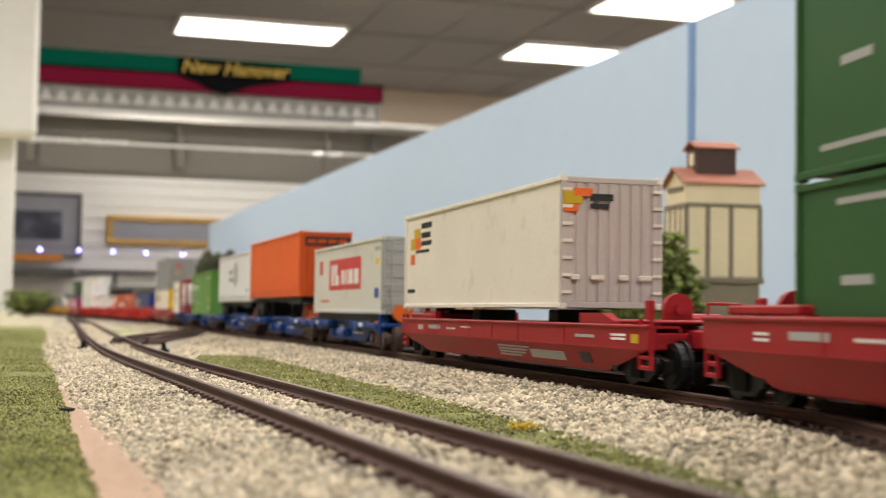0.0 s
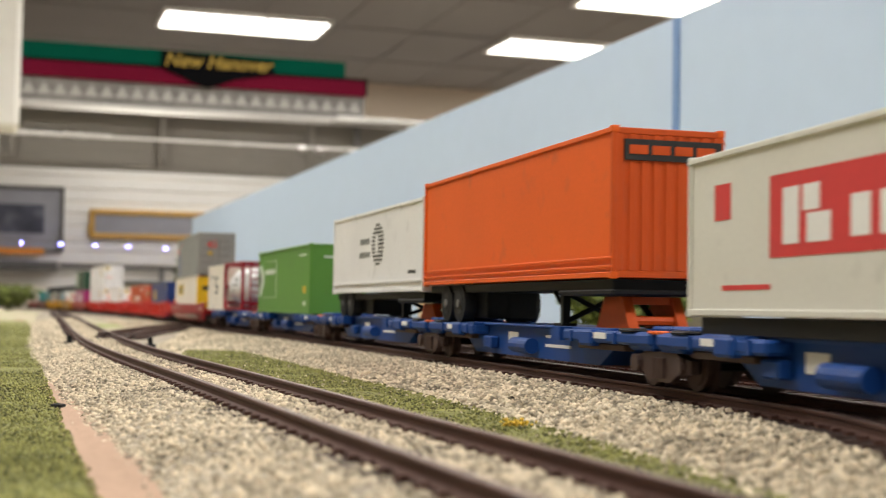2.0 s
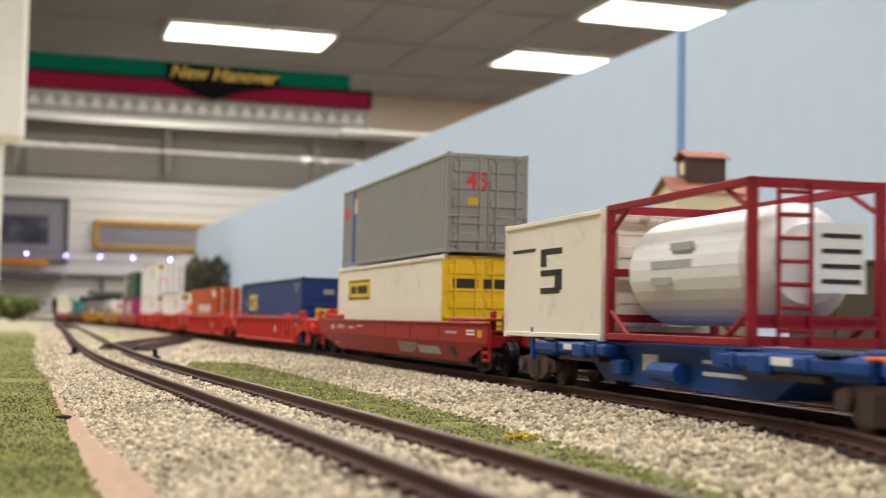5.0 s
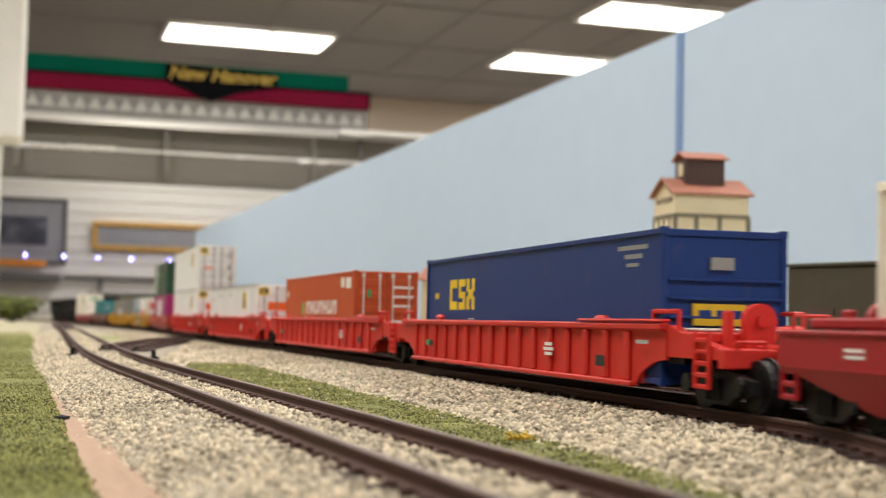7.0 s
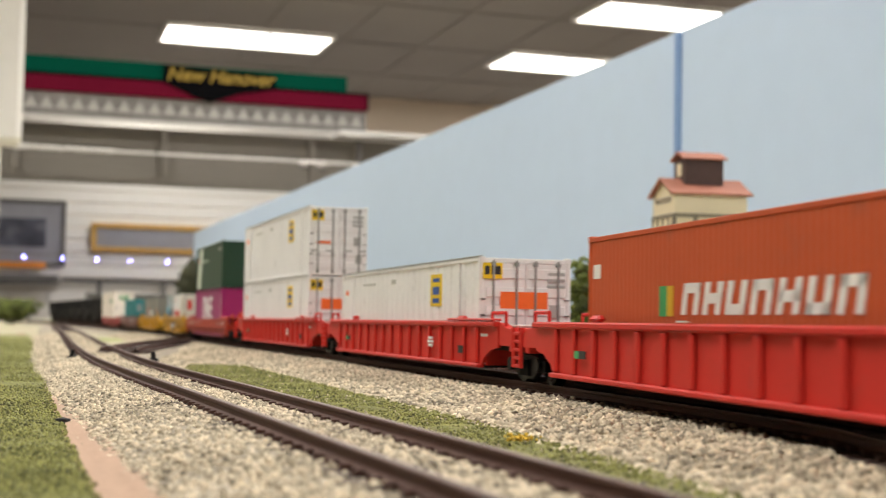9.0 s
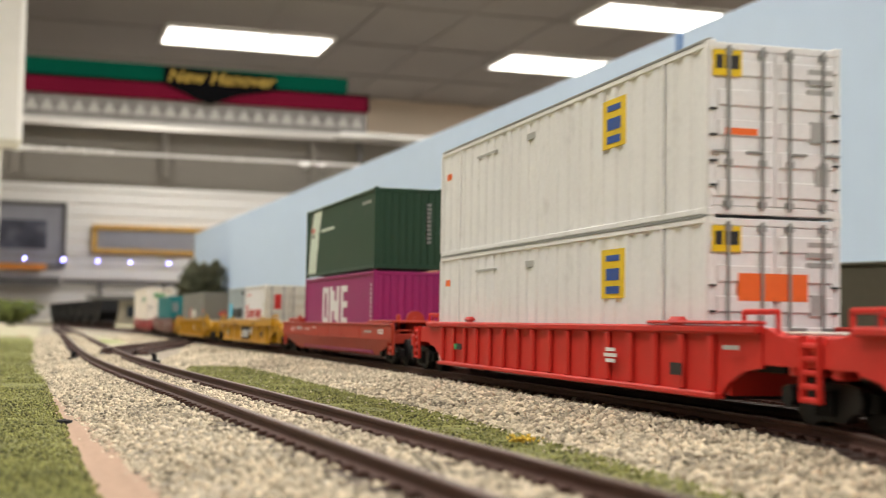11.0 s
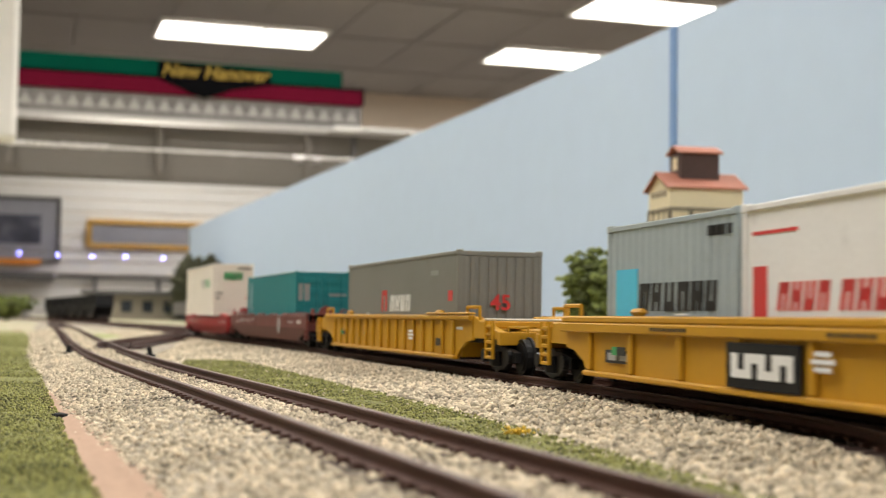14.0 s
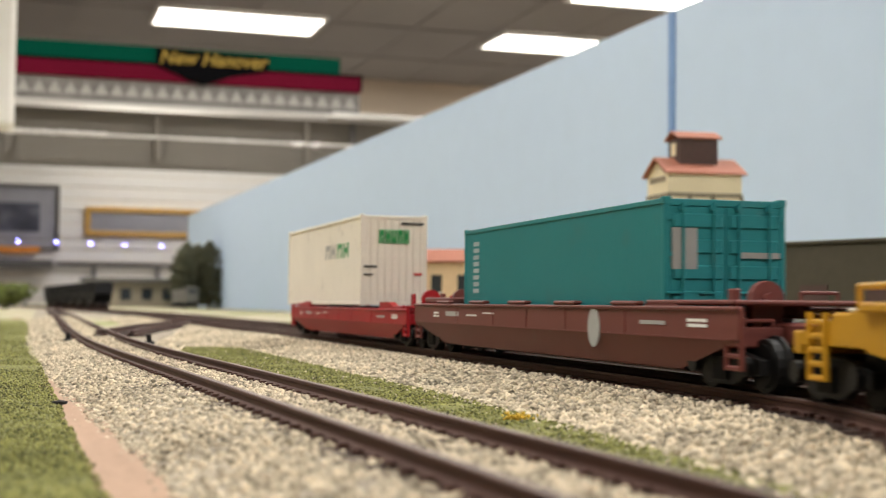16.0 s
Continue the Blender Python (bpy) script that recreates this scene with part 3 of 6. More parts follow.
# dark cinder ground with a second track behind the main one
strip_mesh("cinder_ground", bed_profile([main_line(s)[:2] for s in np.arange(-0.6, 2.4, 0.02)], [(0.0135, 0.0030), (0.018, 0.0030), (0.030, 0.0024), (0.060, 0.0026), (0.085, 0.0016), (0.10, -0.0005)]), M["cinder"], "dark cinder ground behind the main track", "ground")
BACK_PTS = offset([main_line(s)[:2] for s in np.arange(-0.6, 4.2, 0.02)], 0.046)
PEBBLES = []
for k in range(12):
    bm = bmesh.new()
    bmesh.ops.create_icosphere(bm, subdivisions=1, radius=1.0)
    for v in bm.verts:
        v.co *= 0.72 + 0.5 * random.random()
    pick = random.sample(range(len(bm.verts)), 5)
    bm.verts.ensure_lookup_table()
    bmesh.ops.dissolve_verts(bm, verts=[bm.verts[i] for i in pick[:3]])
    bmesh.ops.triangulate(bm, faces=bm.faces)
    bm.verts.ensure_lookup_table(), bm.verts.index_update()
    PEBBLES.append((np.array([v.co[:] for v in bm.verts]), np.array([[v.index for v in f.verts] for f in bm.faces])))
    bm.free()


def scatter(name, centres, sizes, shapes, mat, label, category, squash=0.75):
    """Many small stones or tufts joined into one object."""
    rng = np.random.default_rng(len(centres))
    V, F, o = [], [], 0
    for c, s in zip(centres, sizes):
        vv, ff = shapes[rng.integers(len(shapes))]
        a, b = rng.uniform(0, 6.28), rng.uniform(-0.6, 0.6)
        ca, sa, cb, sb = math.cos(a), math.sin(a), math.cos(b), math.sin(b)
        R = np.array([[ca, -sa, 0], [sa, ca, 0], [0, 0, 1]]) @ np.array([[1, 0, 0], [0, cb, -sb], [0, sb, cb]])
        w = (vv * np.array([1, rng.uniform(0.6, 1), squash]) * s) @ R.T + c
        V.append(w), F.append(ff + o)
        o += len(vv)
    V, F = np.concatenate(V), np.concatenate(F)
    me = bpy.data.meshes.new(name)
    me.vertices.add(len(V)), me.loops.add(F.size), me.polygons.add(len(F))
    me.vertices.foreach_set("co", V.ravel().astype(np.float32))
    me.loops.foreach_set("vertex_index", F.ravel().astype(np.int32))
    me.polygons.foreach_set("loop_start", np.arange(0, F.size, 3, dtype=np.int32))
    me.update()
    me.validate()
    me.materials.append(mat)
    return tagged(new(name, me), label, category, kind="stuff")


def bed_points(points, profile, lats, y0, y1, density, keep=lambda x, y: True):
    """Random points on a bed, with its height."""
    P = np.array(points)
    L = np.concatenate([[0], np.cumsum(np.hypot(*np.diff(P, axis=0).T))])
    s0, s1 = np.interp(y0, P[:, 1], L), np.interp(y1, P[:, 1], L)
    rng = np.random.default_rng(7 + int(density * 1000))
    n = int((s1 - s0) * sum(b - a for a, b in lats) * density)
    out = []
    po, pz = [p[0] for p in profile], [p[1] for p in profile]
    widths = np.array([b - a for a, b in lats])
    for _ in range(n):
        s = rng.uniform(s0, s1)
        a, b = lats[rng.choice(len(lats), p=widths / widths.sum())]
        o = rng.uniform(a, b)
        x, y = np.interp(s, L, P[:, 0]), np.interp(s, L, P[:, 1])
        x2, y2 = np.interp(s + 0.005, L, P[:, 0]), np.interp(s + 0.005, L, P[:, 1])
        d = Vector((x2 - x, y2 - y)).normalized()
        px, py = x + d.y * o, y - d.x * o
        if abs(o) < 0.0136 and (abs(o) > 0.008 or s - s0 > 0.30) and abs((s - 0.003 + SPACING / 2) % SPACING - SPACING / 2) < 0.0017:
            continue
        if keep(px, py):
            out.append((px, py, np.interp(o, po, pz)))
    return np.array(out)


track("back_track", BACK_PTS, "dark second track on cinders behind the main track", 0)
bpy.data.objects.remove(sleeper_src)


def wob(y, k, a):
    return a * noise.noise((y * 40, k, 0)) + a * 0.6 * noise.noise((y * 130, k, 3))


def mid_l(y):
    return near_line(y) + 0.0137 + max(0.0, y - 0.45) * 0.16 + wob(y, 5, 0.0006)


def mid_r(y):
    return max(mid_l(y) + 0.0005, float(np.interp(y, S_Y, S_X)) - float(np.interp(y, [0.17, 0.26, 0.39, 0.55, 0.72], [0.047, 0.0495, 0.0535, 0.0540, 0.060])) + wob(y, 9, 0.0016))


def clear_of_crossover(x, y):
    return not 0.6 < y < 1.25 or min((x - a) ** 2 + (y - b) ** 2 for a, b in X_PTS[7:-7]) > 0.0125 ** 2


def clear_of_siding(x, y):
    if not clear_of_crossover(x, y):
        return False
    if y > 0.44:
        return x > near_line(y) + 0.0145 and (y > 0.60 or not mid_l(y) < x < mid_r(y))
    return y > 0.24 or min((x - a) ** 2 + (y - b) ** 2 for a, b in SIDE_PTS) > 0.0152 ** 2


rng = np.random.default_rng(3)
for nm, pts, prof, lats, y0, y1, dens, lab in (
        ("main_ballast_stones", MAIN_PTS, MAIN_BED, [(-0.0545, -0.0102)], 0.09, 0.80, 1200000, "loose beige stones on the shoulder of the main track"),
        ("main_ballast_stones", MAIN_PTS, MAIN_BED, [(-0.0545, -0.0145)], 0.80, 1.6, 330000, "loose beige stones along the far main track"),
        ("main_ballast_stones", MAIN_PTS, MAIN_BED, [(-0.105, -0.0545)], 0.46, 0.95, 600000, "loose beige stones between the two tracks at the turnout"),
        ("main_ballast_stones", MAIN_PTS, MAIN_BED, [(-0.0072, 0.0072)], 0.10, 0.75, 300000, "loose beige stones between the main rails"),
        ("near_ballast_stones", NEAR_PTS, NEAR_BED, [(-0.0382, -0.0102)], 0.07, 0.62, 1250000, "loose beige stones on the shoulder of the near track"),
        ("near_ballast_stones", NEAR_PTS, NEAR_BED, [(-0.0074, 0.0074), (0.0105, 0.0165)], 0.07, 0.62, 1500000, "loose beige stones between the near rails"),
        ("near_ballast_stones", NEAR_PTS, NEAR_BED, [(-0.075, -0.0145), (-0.0072, 0.0072), (0.0105, 0.0165)], 0.62, 1.5, 330000, "loose beige stones along the far near track")):
    c = bed_points(pts, prof, lats, y0, y1, dens, clear_of_siding if nm.startswith("main") else lambda x, y: clear_of_crossover(x, y) and x > near_base(y) - float(np.interp(y, [0.1, 0.16, 0.3, 0.4], [0.0405, 0.0400, 0.0380, 0.0365])))
    size = rng.uniform(0.00036, 0.00082, len(c)) * (1.0 if y1 < 0.8 else 1.5)
    c[:, 2] += size * rng.uniform(-0.1, 0.6, len(c))
    scatter(nm, c, size, PEBBLES, M["ballast"], lab, "ballast stones")


# ---- turf, path ----
def field(name, left, right, y0, y1, z, mat, label, category, ny=80, nx=10):
    rows = []
    for y in np.linspace(y0, y1, ny):
        a, b = left(y), right(y)
        rows.append([(a + (b - a) * k / nx, y, z + 0.0006 * noise.noise((a * 90 + k * 1.3, y * 160, 2))) for k in range(nx + 1)])
    return strip_mesh(name, rows, mat, label, category)


def edge_path(y):      # left edge of the tan path: turf side
    return near_base(y) - float(np.interp(y, [0.1, 0.16, 0.28, 0.37, 0.56, 1.2], [0.0446, 0.0432, 0.0398, 0.0373, 0.0312, 0.0180])) + wob(y, 1, 0.0009)


def edge_stone(y):     # right edge of the tan path: foot of the stones
    return near_base(y) - float(np.interp(y, [0.1, 0.16, 0.3, 0.4], [0.0372, 0.0368, 0.0358, 0.0350]))


path_l = edge_path
field("turf", lambda y: -0.62 - 0.2 * y, lambda y: path_l(y), 0.05, 1.45, 0.0009, M["turf"], "mown green scenic turf beside the path", "grass")
field("path", lambda y: edge_path(y) - 0.003, lambda y: edge_stone(y) + 0.004, 0.03, 1.6, 0.0005, M["soil"], "bare tan earth path between turf and ballast", "path")


field("turf_strip", mid_l, mid_r, 0.08, 0.60, 0.0014, M["turf"], "narrow green turf strip between two ballast beds", "grass", 160, 6)

TUFTS = [(v * np.array([1, 1, 1.0]), f) for v, f in PEBBLES]
cs = []
for _ in range(26000):
    y = rng.uniform(0.09, 0.60)
    a, b = mid_l(y), mid_r(y)
    if b - a > 0.001 and rng.random() < (b - a) / 0.035:
        cs.append((rng.uniform(a - 0.001, b + 0.001), y, 0.0014))
for _ in range(66000):
    y = 0.1 + 1.1 * rng.random() ** 1.7
    w = 0.02 + 0.12 * y
    cs.append((path_l(y) + 0.001 - w * rng.random(), y, 0.0009))
cs = np.array(cs)
sz = rng.uniform(0.00013, 0.00040, len(cs))
cs[:, 2] += sz * 0.3
scatter("turf_tufts", cs, sz, TUFTS, M["tuft"], "tiny green foam tufts of scenic turf", "grass", 0.9)
cs = np.array([(0.0142 + rng.normal(0, 0.0012), 0.2385 + rng.normal(0, 0.0012), 0.0016 + abs(rng.normal(0, 0.0006))) for _ in range(60)])
scatter("yellow_flower", cs, rng.uniform(0.0002, 0.0005, 60), TUFTS, M["flower"], "small yellow foam flower tuft in the turf", "flower")
cs = []
for _ in range(260):
    y = rng.uniform(0.12, 0.58)
    cs.append((rng.uniform(mid_l(y), mid_r(y)), y, 0.0016))
cs = np.array(cs)
scatter("turf_specks", cs, rng.uniform(0.0002, 0.0005, len(cs)), TUFTS, M["ballast"], "pale stone specks strewn on the turf", "stones")


# ---- rolling stock. Local axes: x away along the track, y towards the near side, z up from the rail top ----
def wheel_mesh():
    bm = bmesh.new()
    rod(bm, (0, -0.0010, 0), (0, 0.0010, 0), 0.0050, 20)
    rod(bm, (0, 0.0009, 0), (0, 0.0014, 0), 0.0040, 20)
    rod(bm, (0, -0.0016, 0), (0, -0.0010, 0), 0.0056, 20)
    return bm


WHEEL = link("wheel", wheel_mesh(), M["hub"])
BLACK_WHEEL = link("wheel", wheel_mesh(), M["blackwheel"])
bm = bmesh.new()
rod(bm, (0, -0.0078, 0), (0, 0.0078, 0), 0.0009, 8)
AXLE = link("axle", bm, M["blackwheel"])
bm = bmesh.new()
prism(bm, [(-0.0142, 0.0062), (-0.0142, 0.0036), (-0.0085, 0.0034), (-0.0048, 0.0014), (0.0048, 0.0014), (0.0085, 0.0034), (0.0142, 0.0036), (0.0142, 0.0062), (0.0062, 0.0076), (-0.0062, 0.0076)], -0.0009, 0.0009)
for x in (-0.0102, 0.0102):
    rod(bm, (x, -0.001, 0.0050), (x, 0.0021, 0.0050), 0.0019, 10)
for x in (-0.002, 0, 0.002):
    rod(bm, (x, 0.0012, 0.0022), (x, 0.0012, 0.0064), 0.0008, 6)
BLACK_FRAME = link("side_frame", bm.copy(), M["blackwheel"])
FRAME_BM = link("side_frame", bm, M["hub"])


def truck(car, x, mat):
    t = part("truck", cube(x - 0.0035, x + 0.0035, -0.0112, 0.0112, 0.0050, 0.0082, 0.0004), mat, car, "two-axle truck with dark rusty wheels")
    for side in (1, -1):
        share("side_frame", FRAME_BM if mat == M["hub"] else BLACK_FRAME, t, Matrix.Translation((x, 0.0118 * side, 0)) @ Matrix.Rotation(0 if side > 0 else math.pi, 4, "Z"))
    for dx in (-0.0102, 0.0102):
        share("axle", AXLE, t, Matrix.Translation((x + dx, 0, 0.0050)))
        for side in (1, -1):
            share("wheel", WHEEL if mat == M["hub"] else BLACK_WHEEL, t, Matrix.Translation((x + dx, 0.0086 * side, 0.0050)) @ Matrix.Rotation(0 if side > 0 else math.pi, 4, "Z"))
    return t


def coupler(car, x, d, mat):
    bm = cube(x, x + d * 0.014, -0.0012, 0.0012, 0.0072, 0.0094, 0.0003)
    box(bm, x + d * 0.012, x + d * 0.017, -0.002, 0.002, 0.0066, 0.0098, 0.0004)
    part("coupler", bm, mat, car, "black knuckle coupler")


LADDERS = {}


def ladder(car, x, side, mat):
    y = 0.0150 * side
    if mat not in LADDERS:
        LADDERS[mat] = (bpy.data.meshes.new("stile"), bpy.data.meshes.new("rung"))
        for me, (a, b, r) in zip(LADDERS[mat], (((0, 0, 0.0042), (0, 0, 0.0150), 0.0006), ((-0.0028, 0, 0), (0.0028, 0, 0), 0.0005))):
            bm = rod(bmesh.new(), a, b, r, 6)
            bm.to_mesh(me)
            bm.free()
            me.materials.append(mat)
    stile, rung = LADDERS[mat]
    top = new("ladder", stile)
    top.parent = car
    top.matrix_basis = Matrix.Translation((x - 0.0028, y, 0))
    for name, me, m in [("stile", stile, (0.0056, 0, 0))] + [("rung", rung, (0.0028, 0, z)) for z in (0.0046, 0.0068, 0.0090, 0.0112, 0.0134)]:
        ob = new(name, me)
        ob.parent = top
        ob.matrix_basis = Matrix.Translation(m)


def car_base(label, sa, sb, group):
    car = empty("well_car", label, "railway car", group)
    MOVERS.append((car, sa, sb, 0.0))
    return car, (sb - sa) / 2


def end_platform(car, x, d, mat, tall):
    """Platform over a truck, with its sill, brackets and brake stand. d points outwards."""
    bm = cube(x - d * 0.024, x + d * 0.008, -0.0138, 0.0138, 0.0098, 0.0112, 0.0003)
    box(bm, x - d * 0.024, x + d * 0.016, -0.0042, 0.0042, 0.0084, 0.0128, 0.0005)
    box(bm, x + d * 0.005, x + d * 0.008, -0.0150, 0.0150, 0.0082, 0.0120, 0.0003)
    part("end_platform", bm, mat, car)
    for y in (-0.0135, 0.0135):
        bm = bmesh.new()
        prism(bm, [(x - d * 0.030, 0.0162), (x - d * 0.030, 0.0098), (x + d * 0.006, 0.0098), (x + d * 0.006, 0.0118), (x - d * 0.012, 0.0150), (x - d * 0.016, 0.0162)], y - 0.0012, y + 0.0012)
        part("end_bracket", bm, mat, car)
    if tall:
        bm = bmesh.new()
        xs = x - d * 0.001
        box(bm, xs - 0.0010, xs + 0.0010, -0.0005, 0.0065, 0.0060, 0.0172, 0.0004)
        rod(bm, (xs - 0.0010, 0.0030, 0.0172), (xs + 0.0010, 0.0030, 0.0172), 0.0035, 16)
        rod(bm, (xs - 0.0018, 0.0030, 0.0172), (xs + 0.0018, 0.0030, 0.0172), 0.0012, 10)
        box(bm, xs - 0.0016, xs + 0.0016, 0.0090, 0.0102, 0.0098, 0.0192, 0.0003)
        part("brake_stand", bm, mat, car, "brake wheel on its stand")
        bm = bmesh.new()
        for y in (-0.012, -0.004):
            rod(bm, (x, y, 0.011), (x, y, 0.0185), 0.00035, 6)
        rod(bm, (x, -0.012, 0.0185), (x, -0.004, 0.0185), 0.00035, 6)
        rod(bm, (x, -0.012, 0.0150), (x, -0.004, 0.0150), 0.00035, 6)
        part("handrail", bm, mat, car)
    part("reservoir", rod(bmesh.new(), (x - d * 0.010, -0.0115, 0.0142), (x - d * 0.010, -0.0020, 0.0142), 0.0021, 12), mat, car, "painted air reservoir")
    for y in (-0.0095, 0.0095):
        bm = bmesh.new()
        rod(bm, (x + d * 0.0078, y - 0.003, 0.0132), (x + d * 0.0078, y + 0.003, 0.0132), 0.00035, 6)
        for q in (-0.003, 0.003):
            rod(bm, (x + d * 0.0078, y + q, 0.0110), (x + d * 0.0078, y + q, 0.0132), 0.00035, 6)
        part("grab_iron", bm, mat, car)
    part("air_hose", rod(bmesh.new(), (x + d * 0.010, -0.006, 0.009), (x + d * 0.014, -0.0065, 0.004), 0.0005, 6), M["underframe"], car)
    part("deck_plate", cube(x - d * 0.020, x + d * 0.003, -0.0085, -0.0005, 0.0129, 0.0135), M["steel"] if tall else mat, car, "bare metal deck plate")


def ribbed_car(label, sa, sb, paint, near_truck=True, far_truck=True, tall=True, group="", ribs=16):
    car, h = car_base(label, sa, sb, group)
    mat = PAINT[paint]
    w = h - 0.017      # half length of the well sides
    for side in (1, -1):
        y0, y1 = (0.0142, 0.0150) if side > 0 else (-0.0150, -0.0142)
        bm = bmesh.new()
        prism(bm, [(-w, 0.0155), (-w, 0.0092), (-w + 0.006, 0.0085), (-w + 0.012, 0.0062), (-w + 0.015, 0.0036), (w - 0.015, 0.0036), (w - 0.012, 0.0062), (w - 0.006, 0.0085), (w, 0.0092), (w, 0.0155)], y0, y1)
        sp = part("side_panel", bm, mat, car)
        a, b = (0.0140, 0.0163) if side > 0 else (-0.0163, -0.0140)
        part("top_chord", cube(-w, w, a, b, 0.0150, 0.0166, 0.0004), mat, sp)
        part("bottom_chord", cube(-w + 0.015, w - 0.015, a, b, 0.0030, 0.0042, 0.0003), mat, sp)
        rsrc = None
        n = ribs
        for i in range(n):
            x = -w + 0.018 + (2 * w - 0.036) * i / (n - 1)
            if rsrc is None:
                rsrc = part("rib", cube(-0.0014, 0.0014, min(a, b) if side < 0 else 0.0150, -0.0150 if side < 0 else 0.0160, 0.0041, 0.0151, 0.0005), mat, sp)
                rsrc.matrix_basis = Matrix.Translation((x, 0, 0))
            else:
                share("rib", rsrc, sp, Matrix.Translation((x, 0, 0)))
        for x in (-w + 0.03, w - 0.05):
            part("lock_box", cube(x, x + 0.006, a, b, 0.0166, 0.0182, 0.0008), mat, sp)
        if side > 0:
            part("top_plate", cube(-w, -w + 0.045, 0.0138, 0.0165, 0.0167, 0.0174, 0.0003), mat, sp)
            for x0, x1, z0, z1, pt in ((-w + 0.029, -w + 0.034, 0.0068, 0.0092, "d_black"), (w - 0.042, w - 0.037, 0.0082, 0.0100, "d_black"), (w - 0.037, w - 0.034, 0.0082, 0.0100, "d_green"), (-w + 0.062, -w + 0.067, 0.0082, 0.0090, "d_white"), (-w + 0.061, -w + 0.068, 0.0094, 0.0102, "d_white"), (-w + 0.062, -w + 0.067, 0.0106, 0.0114, "d_white"), (-w + 0.006, -w + 0.012, 0.0122, 0.0130, "d_grey"), (0.02, 0.026, 0.0168, 0.0171, "d_white")):
                part("marking", cube(x0, x1, 0.0161, 0.01622, z0, z1), PAINT[pt], sp)
    part("well_floor", cube(-w + 0.015, w - 0.015, -0.0140, 0.0140, 0.0030, 0.0038), M["underframe"], car)
    for d in (-1, 1):
        end_platform(car, d * h, d, mat, tall and d < 0)
        # black block added to fill the gap above the wheels with shade
        part("wheel_housing", cube(d * (w - 0.013), d * (w + 0.004), -0.0128, 0.0128, 0.0084, 0.0097), M["underframe"], car, "black block standing in for the shade above the wheels")
        part("end_sill", cube(d * (w - 0.001), d * (w + 0.012), -0.0146, 0.0146, 0.0128, 0.0150, 0.0004), mat, car)
        part("deck_grating", cube(d * (w + 0.001), d * (w + 0.011), -0.0125, 0.0125, 0.0151, 0.0157, 0.0002), PAINT["lgrey"], car, "pale worn deck grating")
        for y in (-0.0140, 0.0140):
            bm = rod(bmesh.new(), (d * (w + 0.004), y, 0.0150), (d * (w + 0.004), y, 0.0190), 0.0005, 6)
            rod(bm, (d * (w + 0.004), y, 0.0190), (d * (w - 0.008), y, 0.0190), 0.0005, 6)
            rod(bm, (d * (w - 0.008), y, 0.0190), (d * (w - 0.008), y, 0.0165), 0.0005, 6)
            part("grab_iron", bm, mat, car)
        part("well_bulkhead", cube(d * (w - 0.014), d * (w - 0.0125), -0.0141, 0.0141, 0.0038, 0.0130), mat, car)
        for side in (1, -1):
            ladder(car, d * (h - 0.001), side, mat)
    if near_truck:
        truck(car, -h, M["underframe"])
    if far_truck:
        truck(car, h, M["underframe"])
    return car


